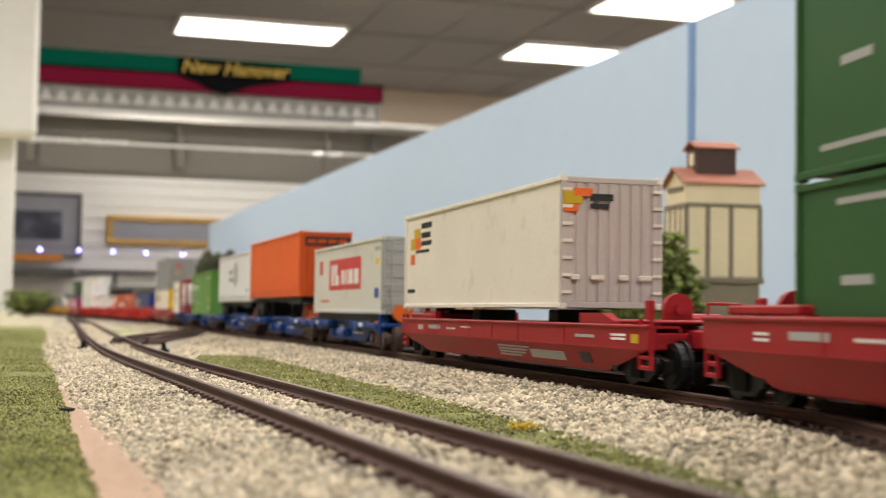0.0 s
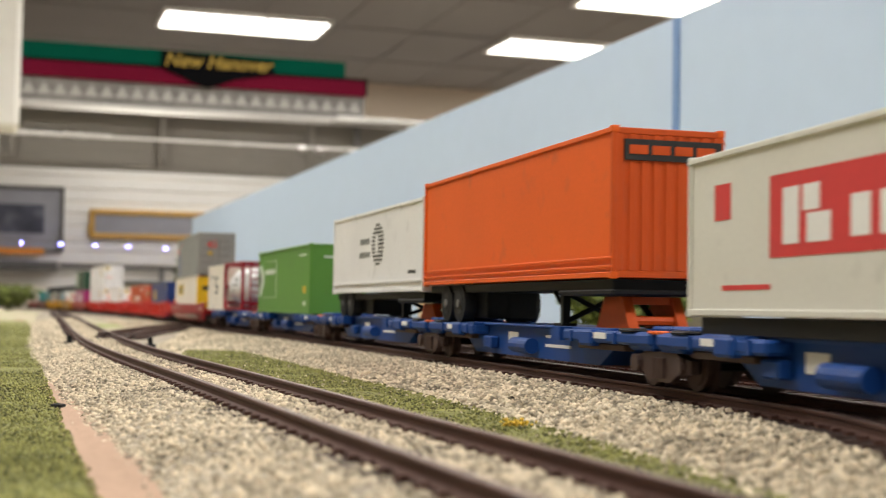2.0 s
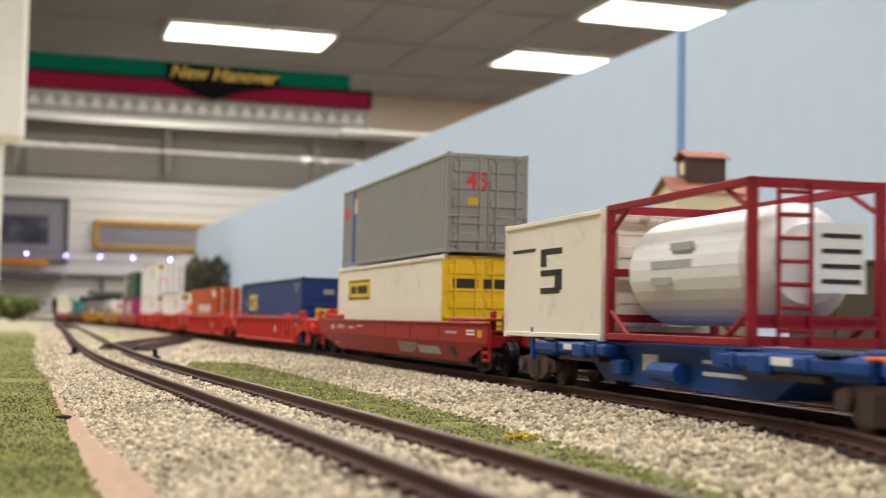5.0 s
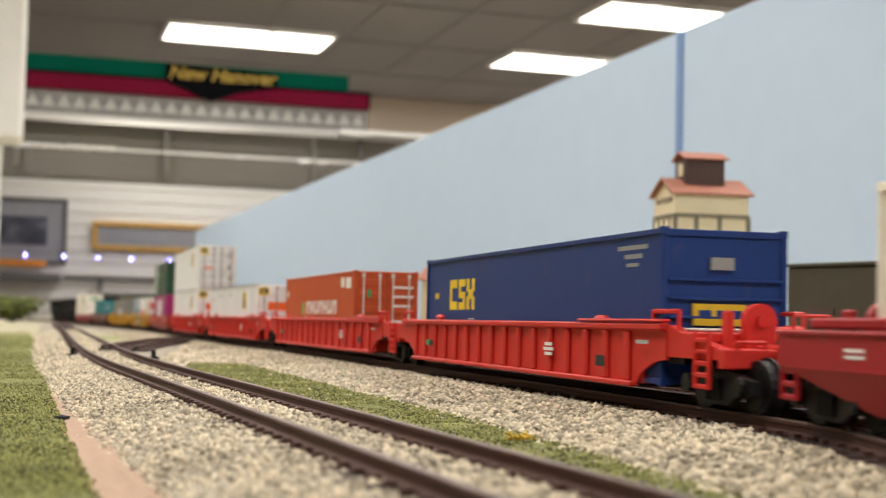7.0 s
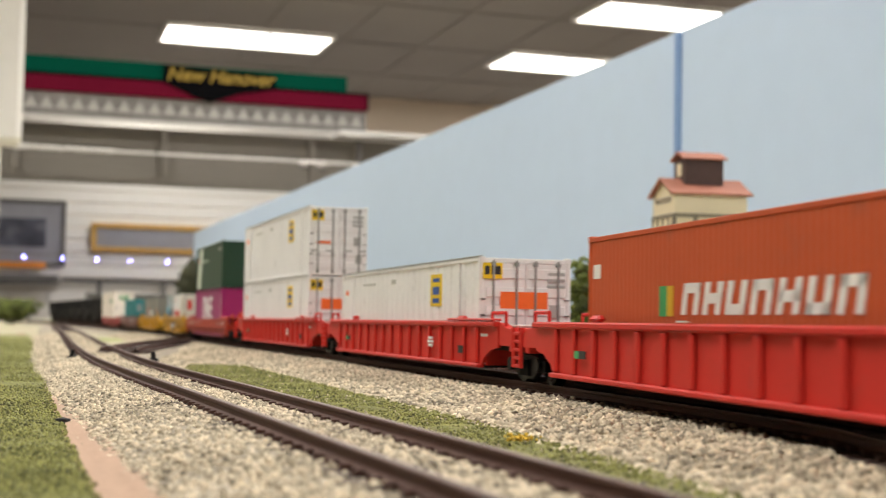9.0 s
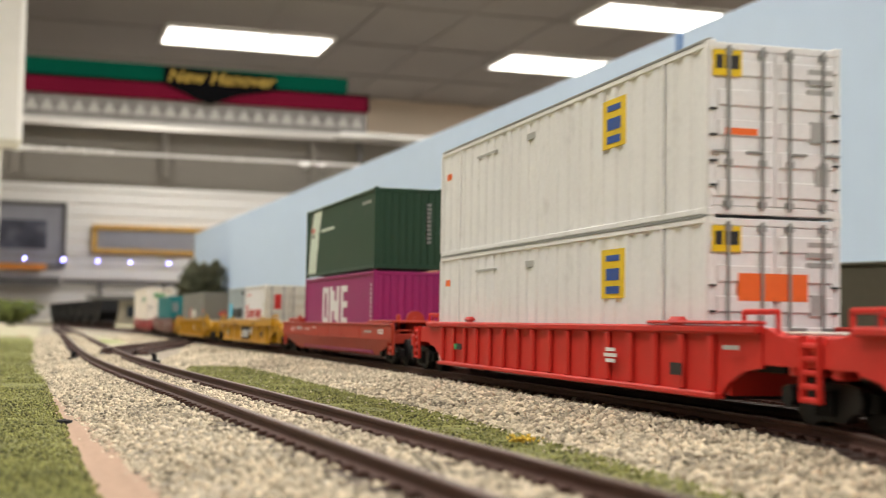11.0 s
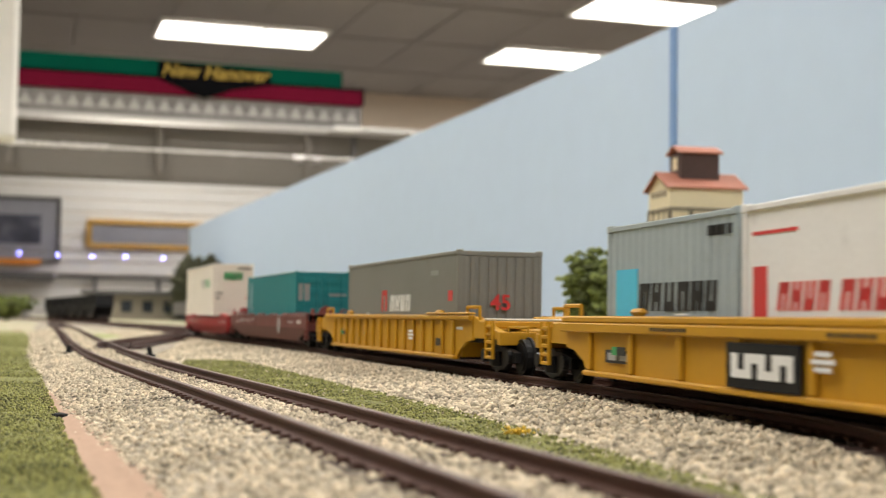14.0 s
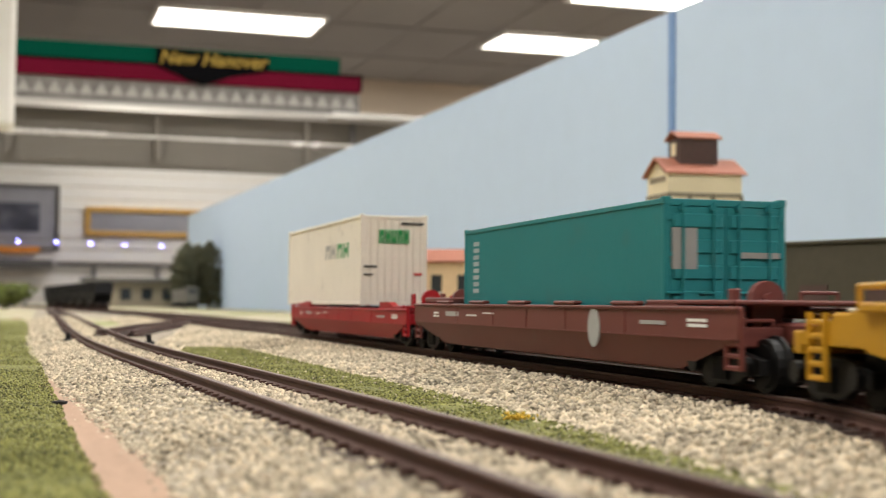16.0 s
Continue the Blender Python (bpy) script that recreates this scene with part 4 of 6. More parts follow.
def smooth_car(label, sa, sb, paint, group="", full=True, squat=1.0):
    car, h = car_base(label, sa, sb, group)
    mat = PAINT[paint]
    w = h + 0.012
    for side in (1, -1):
        bm = bmesh.new()
        rows = [((-w, w), 0.0158, 0.0152), ((-w, w), 0.0158, 0.0098), ((-w + 0.028, w - 0.028), 0.0132, 0.0034), ((-w + 0.028, w - 0.028), 0.0120, 0.0030)]
        inner = [((-w, w), 0.0148, 0.0152), ((-w, w), 0.0148, 0.0100), ((-w + 0.029, w - 0.029), 0.0124, 0.0036), ((-w + 0.029, w - 0.029), 0.0118, 0.0032)]
        oa = [[bm.verts.new((x, y * side, z)) for x in xs] for xs, y, z in rows]
        ia = [[bm.verts.new((x, y * side, z)) for x in xs] for xs, y, z in inner]
        for q in (oa, ia):
            for i in range(3):
                bm.faces.new((q[i][0], q[i][1], q[i + 1][1], q[i + 1][0]))
        for i in range(3):
            for k in (0, 1):
                bm.faces.new((oa[i][k], oa[i + 1][k], ia[i + 1][k], ia[i][k]))
        bm.faces.new((oa[0][0], oa[0][1], ia[0][1], ia[0][0])), bm.faces.new((oa[3][0], oa[3][1], ia[3][1], ia[3][0]))
        sp = part("side_panel", bm, mat, car)
        sp.matrix_basis = Matrix.Diagonal((1, 1, squat, 1))
        a, b = sorted((0.0146 * side, 0.0163 * side))
        part("top_chord", cube(-w, w, a, b, 0.0149, 0.0158, 0.0003), mat, sp)
        if side > 0:
            for x0, x1, z0, z1, pt in ((-w + 0.012, -w + 0.020, 0.0128, 0.0134, "d_white"), (-w + 0.012, -w + 0.020, 0.0118, 0.0124, "d_white"), (-w + 0.030, -w + 0.042, 0.0120, 0.0128, "d_grey"), (w - 0.052, w - 0.038, 0.0120, 0.0134, "d_grey"), (w - 0.070, w - 0.060, 0.0122, 0.0127, "d_white"), (w - 0.086, w - 0.076, 0.0130, 0.0134, "d_white"), (w - 0.030, w - 0.024, 0.0126, 0.0131, "d_white"), (w - 0.030, w - 0.024, 0.0116, 0.0121, "d_white"), (-w + 0.005, -w + 0.009, 0.0112, 0.0134, "d_gold"))[:9 if full else 8]:
                part("marking", cube(x0, x1, 0.0158, 0.01592, z0, z1), PAINT[pt], sp)
            m = Matrix.Translation((0, 0.01455, 0.0066)) @ Matrix.Rotation(radians(-22.1), 4, "X")
            part("side_seam", cube(-w + 0.002, w - 0.002, 0.0157, 0.0160, 0.0096, 0.0099), mat, sp)
            for x in (-w + 0.05, -w + 0.085, 0.0, w - 0.085, w - 0.05):
                part("side_gusset", cube(x - 0.0004, x + 0.0004, 0.0157, 0.0160, 0.0100, 0.0149), mat, sp)
            for x0, x1, z0, z1, pt in ((-w + 0.086, -w + 0.104, -0.0018, -0.0013, "d_grey"), (-w + 0.082, -w + 0.104, -0.0008, -0.0003, "d_grey"), (-w + 0.080, -w + 0.104, 0.0002, 0.0007, "d_grey"), (-w + 0.078, -w + 0.104, 0.0012, 0.0017, "d_grey"), (-w + 0.052, -w + 0.077, -0.0016, 0.0010, "d_grey"), (-w + 0.035, -w + 0.041, -0.0016, 0.0016, "d_black")) if full else ():
                ob = part("marking", cube(x0, x1, 0.0, 0.00025, z0, z1), PAINT[pt], sp)
                ob.matrix_basis = m
    part("well_floor", cube(-w + 0.029, w - 0.029, -0.0118, 0.0118, 0.0028, 0.0036), M["underframe"], car)
    part("end_box", cube(w - 0.040, w - 0.010, -0.0150, 0.0150, 0.0160 * squat, 0.0178 * squat, 0.0004), mat, car)
    part("end_plate", cube(-w + 0.004, -w + 0.042, -0.0145, 0.0145, 0.0160 * squat, 0.0170 * squat, 0.0003), mat, car)
    for d in (-1, 1):
        end_platform(car, d * h, d, mat, True)
        part("well_bulkhead", cube(d * (w - 0.034), d * (w - 0.0325), -0.0122, 0.0122, 0.0036, 0.0130), mat, car)
        ladder(car, d * (h + 0.009), 1, mat), ladder(car, d * (h + 0.009), -1, mat)
        coupler(car, d * (h + 0.008), d, M["underframe"])
        truck(car, d * h, M["underframe"])
    return car


def spine_car(label, sa, sb, far_truck, group, ends=()):
    car, h = car_base(label, sa, sb, group)
    car.name = "spine_car"
    mat = PAINT["blue"]
    bm = bmesh.new()
    prism(bm, [(-h, 0.0112), (-h, 0.0082), (-h + 0.03, 0.0078), (-h + 0.040, 0.0030), (h - 0.040, 0.0030), (h - 0.03, 0.0078), (h, 0.0082), (h, 0.0112)], -0.0092, 0.0092)
    part("centre_sill", bm, mat, car)
    part("sill_flange", cube(-h + 0.03, h - 0.03, -0.0108, 0.0108, 0.0112, 0.0119, 0.0002), mat, car)
    for d in (-1, 1):
        bm = cube(d * (h - 0.052), d * (h - 0.002), -0.0142, 0.0142, 0.0086, 0.0114, 0.0006)
        box(bm, d * (h - 0.040), d * (h - 0.032), -0.0150, 0.0150, 0.0078, 0.0116, 0.0006)
        box(bm, d * (h - 0.014), d * (h - 0.002), -0.0135, 0.0135, 0.0076, 0.0116, 0.0006)
        part("end_platform", bm, mat, car)
        for side in (1, -1):
            part("pedestal", cube(d * (h - 0.018), d * (h - 0.010), side * 0.0105, side * 0.0145, 0.0114, 0.0122, 0.0004), M["underframe"], car)
            part("orange_marker", cube(d * (h - 0.004), d * (h - 0.001), side * 0.0105, side * 0.0138, 0.0112, 0.0119, 0.0002), PAINT["d_orange"], car)
        part("decal", cube(d * (h - 0.03) - 0.005, d * (h - 0.03) + 0.005, 0.0142, 0.01435, 0.0096, 0.0110), PAINT["d_white"], car)
    part("air_tank", rod(bmesh.new(), (-0.006, 0.0110, 0.0062), (0.008, 0.0110, 0.0062), 0.0021, 14), mat, car, "blue air tank")
    part("valve_box", cube(h * 0.30, h * 0.30 + 0.007, 0.0093, 0.0120, 0.0046, 0.0080, 0.0004), mat, car)
    for d in (-1, 1):
        part("brake_beam", cube(d * (h - 0.045), d * (h - 0.018), 0.0100, 0.0128, 0.0070, 0.0084, 0.0002), M["hub"], car, "rusty brake beam")
        for x in (0.020, 0.033, 0.046):
            part("stiffener", cube(d * (h - x) - 0.0005, d * (h - x) + 0.0005, -0.0146, 0.0146, 0.0086, 0.0112), mat, car)
        part("saddle", cube(d * (h - 0.010), d * (h - 0.001), -0.0100, 0.0100, 0.0114, 0.0128, 0.0005), mat, car)
    for x in (-h * 0.35, h * 0.45):
        bm = bmesh.new()
        prism(bm, [(x - 0.003, 0.01185), (x - 0.003, 0.0085), (x + 0.003, 0.0085), (x + 0.003, 0.01185)], -0.0140, 0.0140)
        part("cross_bearer", bm, mat, car)
    for x0, x1, z0, z1 in ((-0.03, -0.012, 0.0062, 0.0070), (-0.03, -0.012, 0.0086, 0.0093), (0.01, 0.018, 0.0060, 0.0096)):
        part("marking", cube(x0, x1, 0.0092, 0.00935, z0, z1), PAINT["d_white"], car)
    for d in ends:
        bm = rod(bmesh.new(), (d * (h + 0.003), 0.0050, 0.0160), (d * (h + 0.0065), 0.0050, 0.0160), 0.0042, 20)
        box(bm, d * (h + 0.003), d * (h + 0.005), 0.0036, 0.0064, 0.0100, 0.0150, 0.0003)
        part("brake_wheel", bm, PAINT["d_orange"], car, "orange brake wheel on its post")
        part("end_ladder", cube(d * (h + 0.001), d * (h + 0.003), 0.0100, 0.0138, 0.0060, 0.0150, 0.0004), mat, car)
        part("end_deck", cube(d * (h - 0.004), d * (h + 0.008), -0.0130, 0.0130, 0.0096, 0.0112, 0.0004), mat, car)
    truck(car, -h, M["hub"])
    if far_truck:
        truck(car, h, M["hub"])
    return car


def corrugated(bm, x0, x1, y, z0, z1, depth, pitch, side):
    """A trapezoidal sheet between x0 and x1, its crests at y."""
    n = max(2, int(round((x1 - x0) / pitch)))
    xs = []
    for i in range(n):
        a = x0 + (x1 - x0) * i / n
        p = (x1 - x0) / n
        xs += [(a, y), (a + p * 0.35, y), (a + p * 0.5, y - side * depth), (a + p * 0.85, y - side * depth)]
    xs.append((x1, y))
    lo = [bm.verts.new((x, yy, z0)) for x, yy in xs]
    hi = [bm.verts.new((x, yy, z1)) for x, yy in xs]
    for i in range(len(xs) - 1):
        bm.faces.new((lo[i], lo[i + 1], hi[i + 1], hi[i]))
    return bm


def container(label, s0, s1, z, height, paint, end_paint=None, style="smooth", width=0.028, doors=True, name="shipping_container", category="shipping container", pitch=0.0036, plain=False, rods=None):
    """A box of the given length on the train; returns the thing with its half length, half width and height."""
    c = empty(name, label, category, "freight on the train")
    MOVERS.append((c, s0, s1, z))
    l, w, h = (s1 - s0) / 2, width / 2, height
    mat, emat = PAINT[paint], PAINT[end_paint or paint]
    inset = 0.0007 if style != "smooth" else 0.00025
    part("body", cube(-l + 0.0006, l - 0.0006, -w + inset + 0.0003, w - inset - 0.0003, 0.0006, h - 0.0004), mat, c)
    if style != "smooth":
        for side in (1, -1):
            bm = corrugated(bmesh.new(), -l + 0.0012, l - 0.0012, side * (w - 0.0002), 0.0012, h - 0.0012, {"corr": 0.00045, "rib": 0.00025, "fine": 0.00010}[style], pitch, side)
            part("side_sheet", bm, mat, c)
    for side in (1, -1):
        bm = cube(-l, l, side * (w - 0.0009), side * w, h - 0.0012, h, 0.00018)
        part("top_rail", bm, mat, c)
        part("bottom_rail", cube(-l, l, side * (w - 0.0009), side * w, 0, 0.0013, 0.00018), mat, c)
        for d in (-1, 1):
            part("corner_post", cube(d * (l - 0.0013), d * l, side * (w - 0.0013), side * w, 0.0012, h - 0.0011, 0.00018), mat if d > 0 else emat, c)
            bm = cube(d * (l - 0.0019), d * (l + 0.0001), side * (w - 0.0017), side * (w + 0.0001), h - 0.0013, h + 0.0003, 0.00015)
            part("corner_casting", bm, mat, c)
            part("corner_casting", cube(d * (l - 0.0019), d * (l + 0.0001), side * (w - 0.0017), side * (w + 0.0001), -0.0003, 0.0013, 0.00015), mat, c)
    part("roof", cube(-l + 0.0008, l - 0.0008, -w + 0.0008, w - 0.0008, h - 0.0006, h - 0.0002), mat, c)
    part("end_header", cube(-l, -l + 0.001, -w + 0.0012, w - 0.0012, h - 0.0016, h - 0.0001, 0.00015), emat, c)
    part("end_sill", cube(-l, -l + 0.001, -w + 0.0012, w - 0.0012, 0.0, 0.0016, 0.00015), emat, c)
    if doors:
        for k in (-1, 1):
            y0, y1 = (0.0001, w - 0.0013) if k > 0 else (-w + 0.0013, -0.0001)
            dr = part("door", cube(-l + 0.0001, -l + 0.0007, y0, y1, 0.0017, h - 0.0017, 0.00012), emat, c)
            for f in (0.22, 0.78):
                y = y0 + (y1 - y0) * f
                part("lock_rod", rod(bmesh.new(), (-l - 0.0006, y, 0.0008), (-l - 0.0006, y, h - 0.0008), 0.00038, 6), PAINT[rods] if rods else emat, dr)
                bm = bmesh.new()
                rod(bm, (-l - 0.0007, y, h * 0.36), (-l - 0.0007, y + 0.0035 * k, h * 0.36), 0.0003, 6)
                part("door_handle", bm, PAINT[rods] if rods else emat, dr)
                for f2 in (0.06, 0.30, 0.94):
                    part("rod_keeper", cube(-l - 0.0008, -l + 0.0002, y - 0.0007, y + 0.0007, h * f2 - 0.0006, h * f2 + 0.0006), PAINT[rods] if rods else emat, dr)
            for f in (0.12, 0.37, 0.62, 0.87):
                y = w - 0.0012 if k > 0 else -w + 0.0012
                part("hinge", cube(-l - 0.0003, -l + 0.0003, y - 0.0008, y + 0.0008, h * f - 0.0005, h * f + 0.0005), emat, dr)
            for f in (0.15, 0.325, 0.50, 0.675, 0.85):
                part("door_rib", cube(-l - 0.00040, -l + 0.0002, y0 + 0.0006, y1 - 0.0006, h * (f - 0.05), h * (f + 0.05), 0.0003), emat, dr)
    else:
        ep = part("end_panel", cube(-l + 0.0005, -l + 0.0009, -w + 0.0012, w - 0.0012, 0.001, h - 0.001), emat, c)
        src, n = None, 9
        for i in range(0 if plain else n):
            m = Matrix.Translation((0, -w + 0.002 + (2 * w - 0.004) * i / (n - 1), 0))
            if src is None:
                src = part("end_rib", cube(-l + 0.0001, -l + 0.0006, -0.0009, 0.0009, 0.0016, h - 0.0016, 0.00015), emat, ep)
                src.matrix_basis = m
            else:
                share("end_rib", src, ep, m)
    FACE[c] = 0.00045 if style == "smooth" else 0.00012
    return c, l, w, h


FACE = {}


def mark(box_, face, a0, a1, b0, b1, paint, name="marking"):
    """A marking on the near side (a from the far end) or on the near end (a from the near side), in shares of its size."""
    c, l, w, h = box_
    if face == "side":
        return part(name, cube(l - 2 * l * a1, l - 2 * l * a0, w - 0.0009, w - FACE[c], h * b0, h * b1), PAINT[paint], c)
    return part(name, cube(-l - 0.00046, -l + 0.0006, w - 2 * w * a1, w - 2 * w * a0, h * b0, h * b1), PAINT[paint], c)


def blocks(box_, face, a0, a1, b0, b1, n, paint, lean=0.0010, lift=0.0):
    """A row of n slanted block shapes, a worn name that cannot be spelt."""
    c, l, w, h = box_
    span = (2 * l if face == "side" else 2 * w)
    step = (a1 - a0) * span / n
    far = w - FACE[c] + lift if face == "side" else l + 0.00046 + lift
    bar_w = min(0.30 * step, 0.0022)
    for k in range(n):
        x = (l if face == "side" else w) - span * a0 - step * k
        pieces = [(0, bar_w, b0, b1), (step * 0.78 - bar_w, step * 0.78, b0, b1)]
        mid = (b0 + b1) / 2 if k % 3 == 1 else (b1 - 0.03 if k % 3 == 0 else b0 + 0.03)
        if n < 12:
            pieces.append((0, step * 0.78, mid - 0.03, mid + 0.03))
        for p0, p1, z0, z1 in pieces:
            s0, s1 = lean * (z0 - b0) / (b1 - b0), lean * (z1 - b0) / (b1 - b0)
            out = [(x - p1 - s0, h * z0), (x - p0 - s0, h * z0), (x - p0 - s1, h * z1), (x - p1 - s1, h * z1)]
            bm = prism(bmesh.new(), out, w - 0.0009, far) if face == "side" else prism(bmesh.new(), out, l - 0.0006, far)
            ob = part("logo_block", bm, PAINT[paint], c)
            if face == "end":
                ob.matrix_basis = Matrix.Rotation(radians(90), 4, "Z")


def disc(box_, a, b, r, paint, rings=()):
    c, l, w, h = box_
    return part("emblem", rod(bmesh.new(), (l - 2 * l * a, w - 0.0009, h * b), (l - 2 * l * a, w - FACE[c], h * b), r, 28), PAINT[paint], c)


def figures(box_, text, a, b, size, paint):
    """Painted figures on the near end."""
    c, l, w, h = box_
    cu = bpy.data.curves.new("figures", "FONT")
    cu.body, cu.size, cu.extrude, cu.offset = text, size, 0.0001, 0.00012
    tmp = new("figures_curve", cu)
    me = bpy.data.meshes.new_from_object(tmp)
    bpy.data.objects.remove(tmp)
    me.materials.append(PAINT[paint])
    ob = new("figures", me)
    ob.parent = c
    ob.matrix_basis = Matrix.Translation((-l - 0.0006, w - 2 * w * a, h * b)) @ Matrix.Rotation(radians(-90), 4, "Z") @ Matrix.Rotation(radians(90), 4, "X")


def wheelset(c, x, z):
    for y in (-0.0105, 0.0105):
        bm = bmesh.new()
        rod(bm, (x, y - 0.002, z), (x, y + 0.002, z), 0.0058, 22)
        t = part("tyre", bm, M["tyre"], c, "black rubber tyre")
        part("rim", rod(bmesh.new(), (x, y + 0.0017, z), (x, y + 0.0021, z), 0.0034, 18), M["underframe"], t)
        part("hub", rod(bmesh.new(), (x, y + 0.0020, z), (x, y + 0.0026, z), 0.0013, 10), M["dkgrey"], t)


def trailer_gear(box_, ground_z, inset=0.0):
    """Wheels at the far end, landing legs and kingpin plate under a road trailer."""
    c, l, w, h = box_
    for x in (l - 0.014 - inset, l - 0.028 - inset):
        wheelset(c, x, ground_z + 0.0058)
    part("axle_box", cube(l - 0.052, l - 0.006, -0.0082, 0.0082, ground_z + 0.0012, -0.0006, 0.0004), M["underframe"], c, "black axle frame")
    part("frame_rail", cube(-l + 0.004, l - 0.002, -0.0118, 0.0118, -0.0026, -0.0003), M["underframe"], c, "black chassis rails")
    part("nose_plate", cube(-l + 0.002, -l + 0.036, -0.0128, 0.0128, -0.0040, -0.0026, 0.0004), M["underframe"], c)
    bm = bmesh.new()
    for q in (1, -1):
        rod(bm, (-l + 0.043, -0.008 * q, ground_z + 0.0012), (-l + 0.043, 0.008 * q, -0.003), 0.0007, 6)
    part("cross_brace", bm, M["underframe"], c)
    bm = bmesh.new()
    for y in (-0.008, 0.008):
        box(bm, -l + 0.042, -l + 0.044, y - 0.001, y + 0.001, ground_z + 0.0008, -0.0004)
        box(bm, -l + 0.040, -l + 0.046, y - 0.002, y + 0.002, ground_z + 0.0001, ground_z + 0.0009)
        rod(bm, (-l + 0.043, y, ground_z + 0.004), (-l + 0.054, y, -0.0006), 0.0006, 6)
    part("landing_leg", bm, M["underframe"], c)
    bm = bmesh.new()
    rod(bm, (-l + 0.014, -0.006, ground_z - 0.002), (-l + 0.020, 0, -0.0022), 0.0008, 6)
    rod(bm, (-l + 0.014, 0.006, ground_z - 0.002), (-l + 0.020, 0, -0.0022), 0.0008, 6)
    box(bm, -l + 0.014, -l + 0.026, -0.006, 0.006, -0.0032, -0.0022)
    part("hitch", bm, M["underframe"], c)
    bm = bmesh.new()
    prism(bm, [(-l + 0.004, ground_z - 0.0005), (-l + 0.024, ground_z - 0.0005), (-l + 0.019, -0.0042), (-l + 0.009, -0.0042)], -0.0075, -0.0050)
    prism(bm, [(-l + 0.004, ground_z - 0.0005), (-l + 0.024, ground_z - 0.0005), (-l + 0.019, -0.0042), (-l + 0.009, -0.0042)], 0.0050, 0.0075)
    box(bm, -l + 0.009, -l + 0.019, -0.0075, 0.0075, -0.0060, -0.0042)
    rod(bm, (-l + 0.008, -0.0075, ground_z + 0.002), (-l + 0.008, 0.0075, ground_z + 0.002), 0.0012, 8)
    part("hitch_post", bm, PAINT["dkorange"], c, "orange-red hitch stand")


# --- cars, from the head of the train ---
RED, UNIT = "dark red well cars", "articulated red well cars"
smooth_car("dark red smooth-sided well car carrying two green containers", -0.185, 0.0056, "dkred", RED)
smooth_car("dark red smooth-sided well car under a raised cream container", 0.0566, 0.2486, "dkred", RED, True, 0.87)
SP = [0.308, 0.4580, 0.6351, 0.8151, 0.9953, 1.1568]
for i in range(5):
    spine_car("blue articulated spine car with rusty trucks", SP[i], SP[i + 1], i == 4, "blue spine cars", {0: (-1,), 4: (1,)}.get(i, ()))
smooth_car("dark red smooth-sided well car with a grey and cream stack", 1.203, 1.4218, "dkred", RED)
JO = [1.4648, 1.7122, 1.9850, 2.2445, 2.5010]
for i in range(4):
    ribbed_car("bright red ribbed well car unit of an articulated set", JO[i], JO[i + 1], "red", True, i == 3, i == 0, UNIT)
smooth_car("rust red smooth-sided well car with a green and magenta stack", 2.5465, 2.7441, "oxide", RED, False)
ribbed_car("yellow ribbed well car carrying two short containers", 2.770, 2.992, "yellow", True, True, False, "yellow well cars", 7)
car = MOVERS[-1][0]
part("logo_plate", cube(-0.023, 0.003, 0.0160, 0.01645, 0.0044, 0.0122), M["underframe"], car, "dark plate with a white emblem")
part("emblem", cube(-0.021, 0.001, 0.01645, 0.0166, 0.0062, 0.0104), PAINT["d_white"], car)
part("top_sill", cube(-0.094, 0.094, 0.0150, 0.0166, 0.0128, 0.0150, 0.0003), PAINT["yellow"], car)
for x0, x1, z0, z1, pt in ((0.050, 0.066, 0.0064, 0.0092, "d_black"), (0.052, 0.057, 0.0070, 0.0086, "d_grey"), (0.059, 0.064, 0.0070, 0.0086, "d_grey"), (-0.060, -0.055, 0.0064, 0.0096, "d_black"), (-0.059, -0.056, 0.0072, 0.0088, "d_white")):
    part("marking", cube(x0, x1, 0.0150, 0.0154 if pt == "d_black" else 0.0156, z0, z1), PAINT[pt], car)
for x0, n in ((0.020, 9), (-0.045, 7)):
    for k in range(n):
        part("marking", cube(x0 + 0.002 * k, x0 + 0.002 * k + 0.0012, 0.0160, 0.01675, 0.0136, 0.0143), PAINT["d_black"], car)
for k in range(4):
    part("emblem_bar", cube(-0.019 + k * 0.005, -0.017 + k * 0.005, 0.0166, 0.0167, 0.0062 + (k % 2) * 0.0015, 0.0088 + (k % 2) * 0.0016), M["underframe"], car)
ribbed_car("yellow ribbed well car carrying a dark grey container", 3.036, 3.278, "yellow", True, True, False, "yellow well cars", 16)
smooth_car("brown smooth-sided well car carrying a teal container", 3.318, 3.5195, "brownred", RED, False)
bm = rod(bmesh.new(), (0, 0, 0), (0, 0.00025, 0), 0.0033, 28)
bmesh.ops.scale(bm, vec=(1, 1, 1.35), verts=bm.verts)
ob = part("emblem", bm, PAINT["d_grey"], MOVERS[-1][0], "pale oval emblem")
ob.matrix_basis = Matrix.Translation((-0.046, 0.0158, 0.0108))
for x in (-0.07, -0.035, 0.0, 0.035, 0.07):
    part("lock_box", cube(x, x + 0.014, 0.0142, 0.0164, 0.0158, 0.0168, 0.0004), PAINT["brownred"], MOVERS[-1][0])
smooth_car("red smooth-sided well car under a raised cream container", 3.5545, 3.7455, "dkred", RED, False, 0.87)

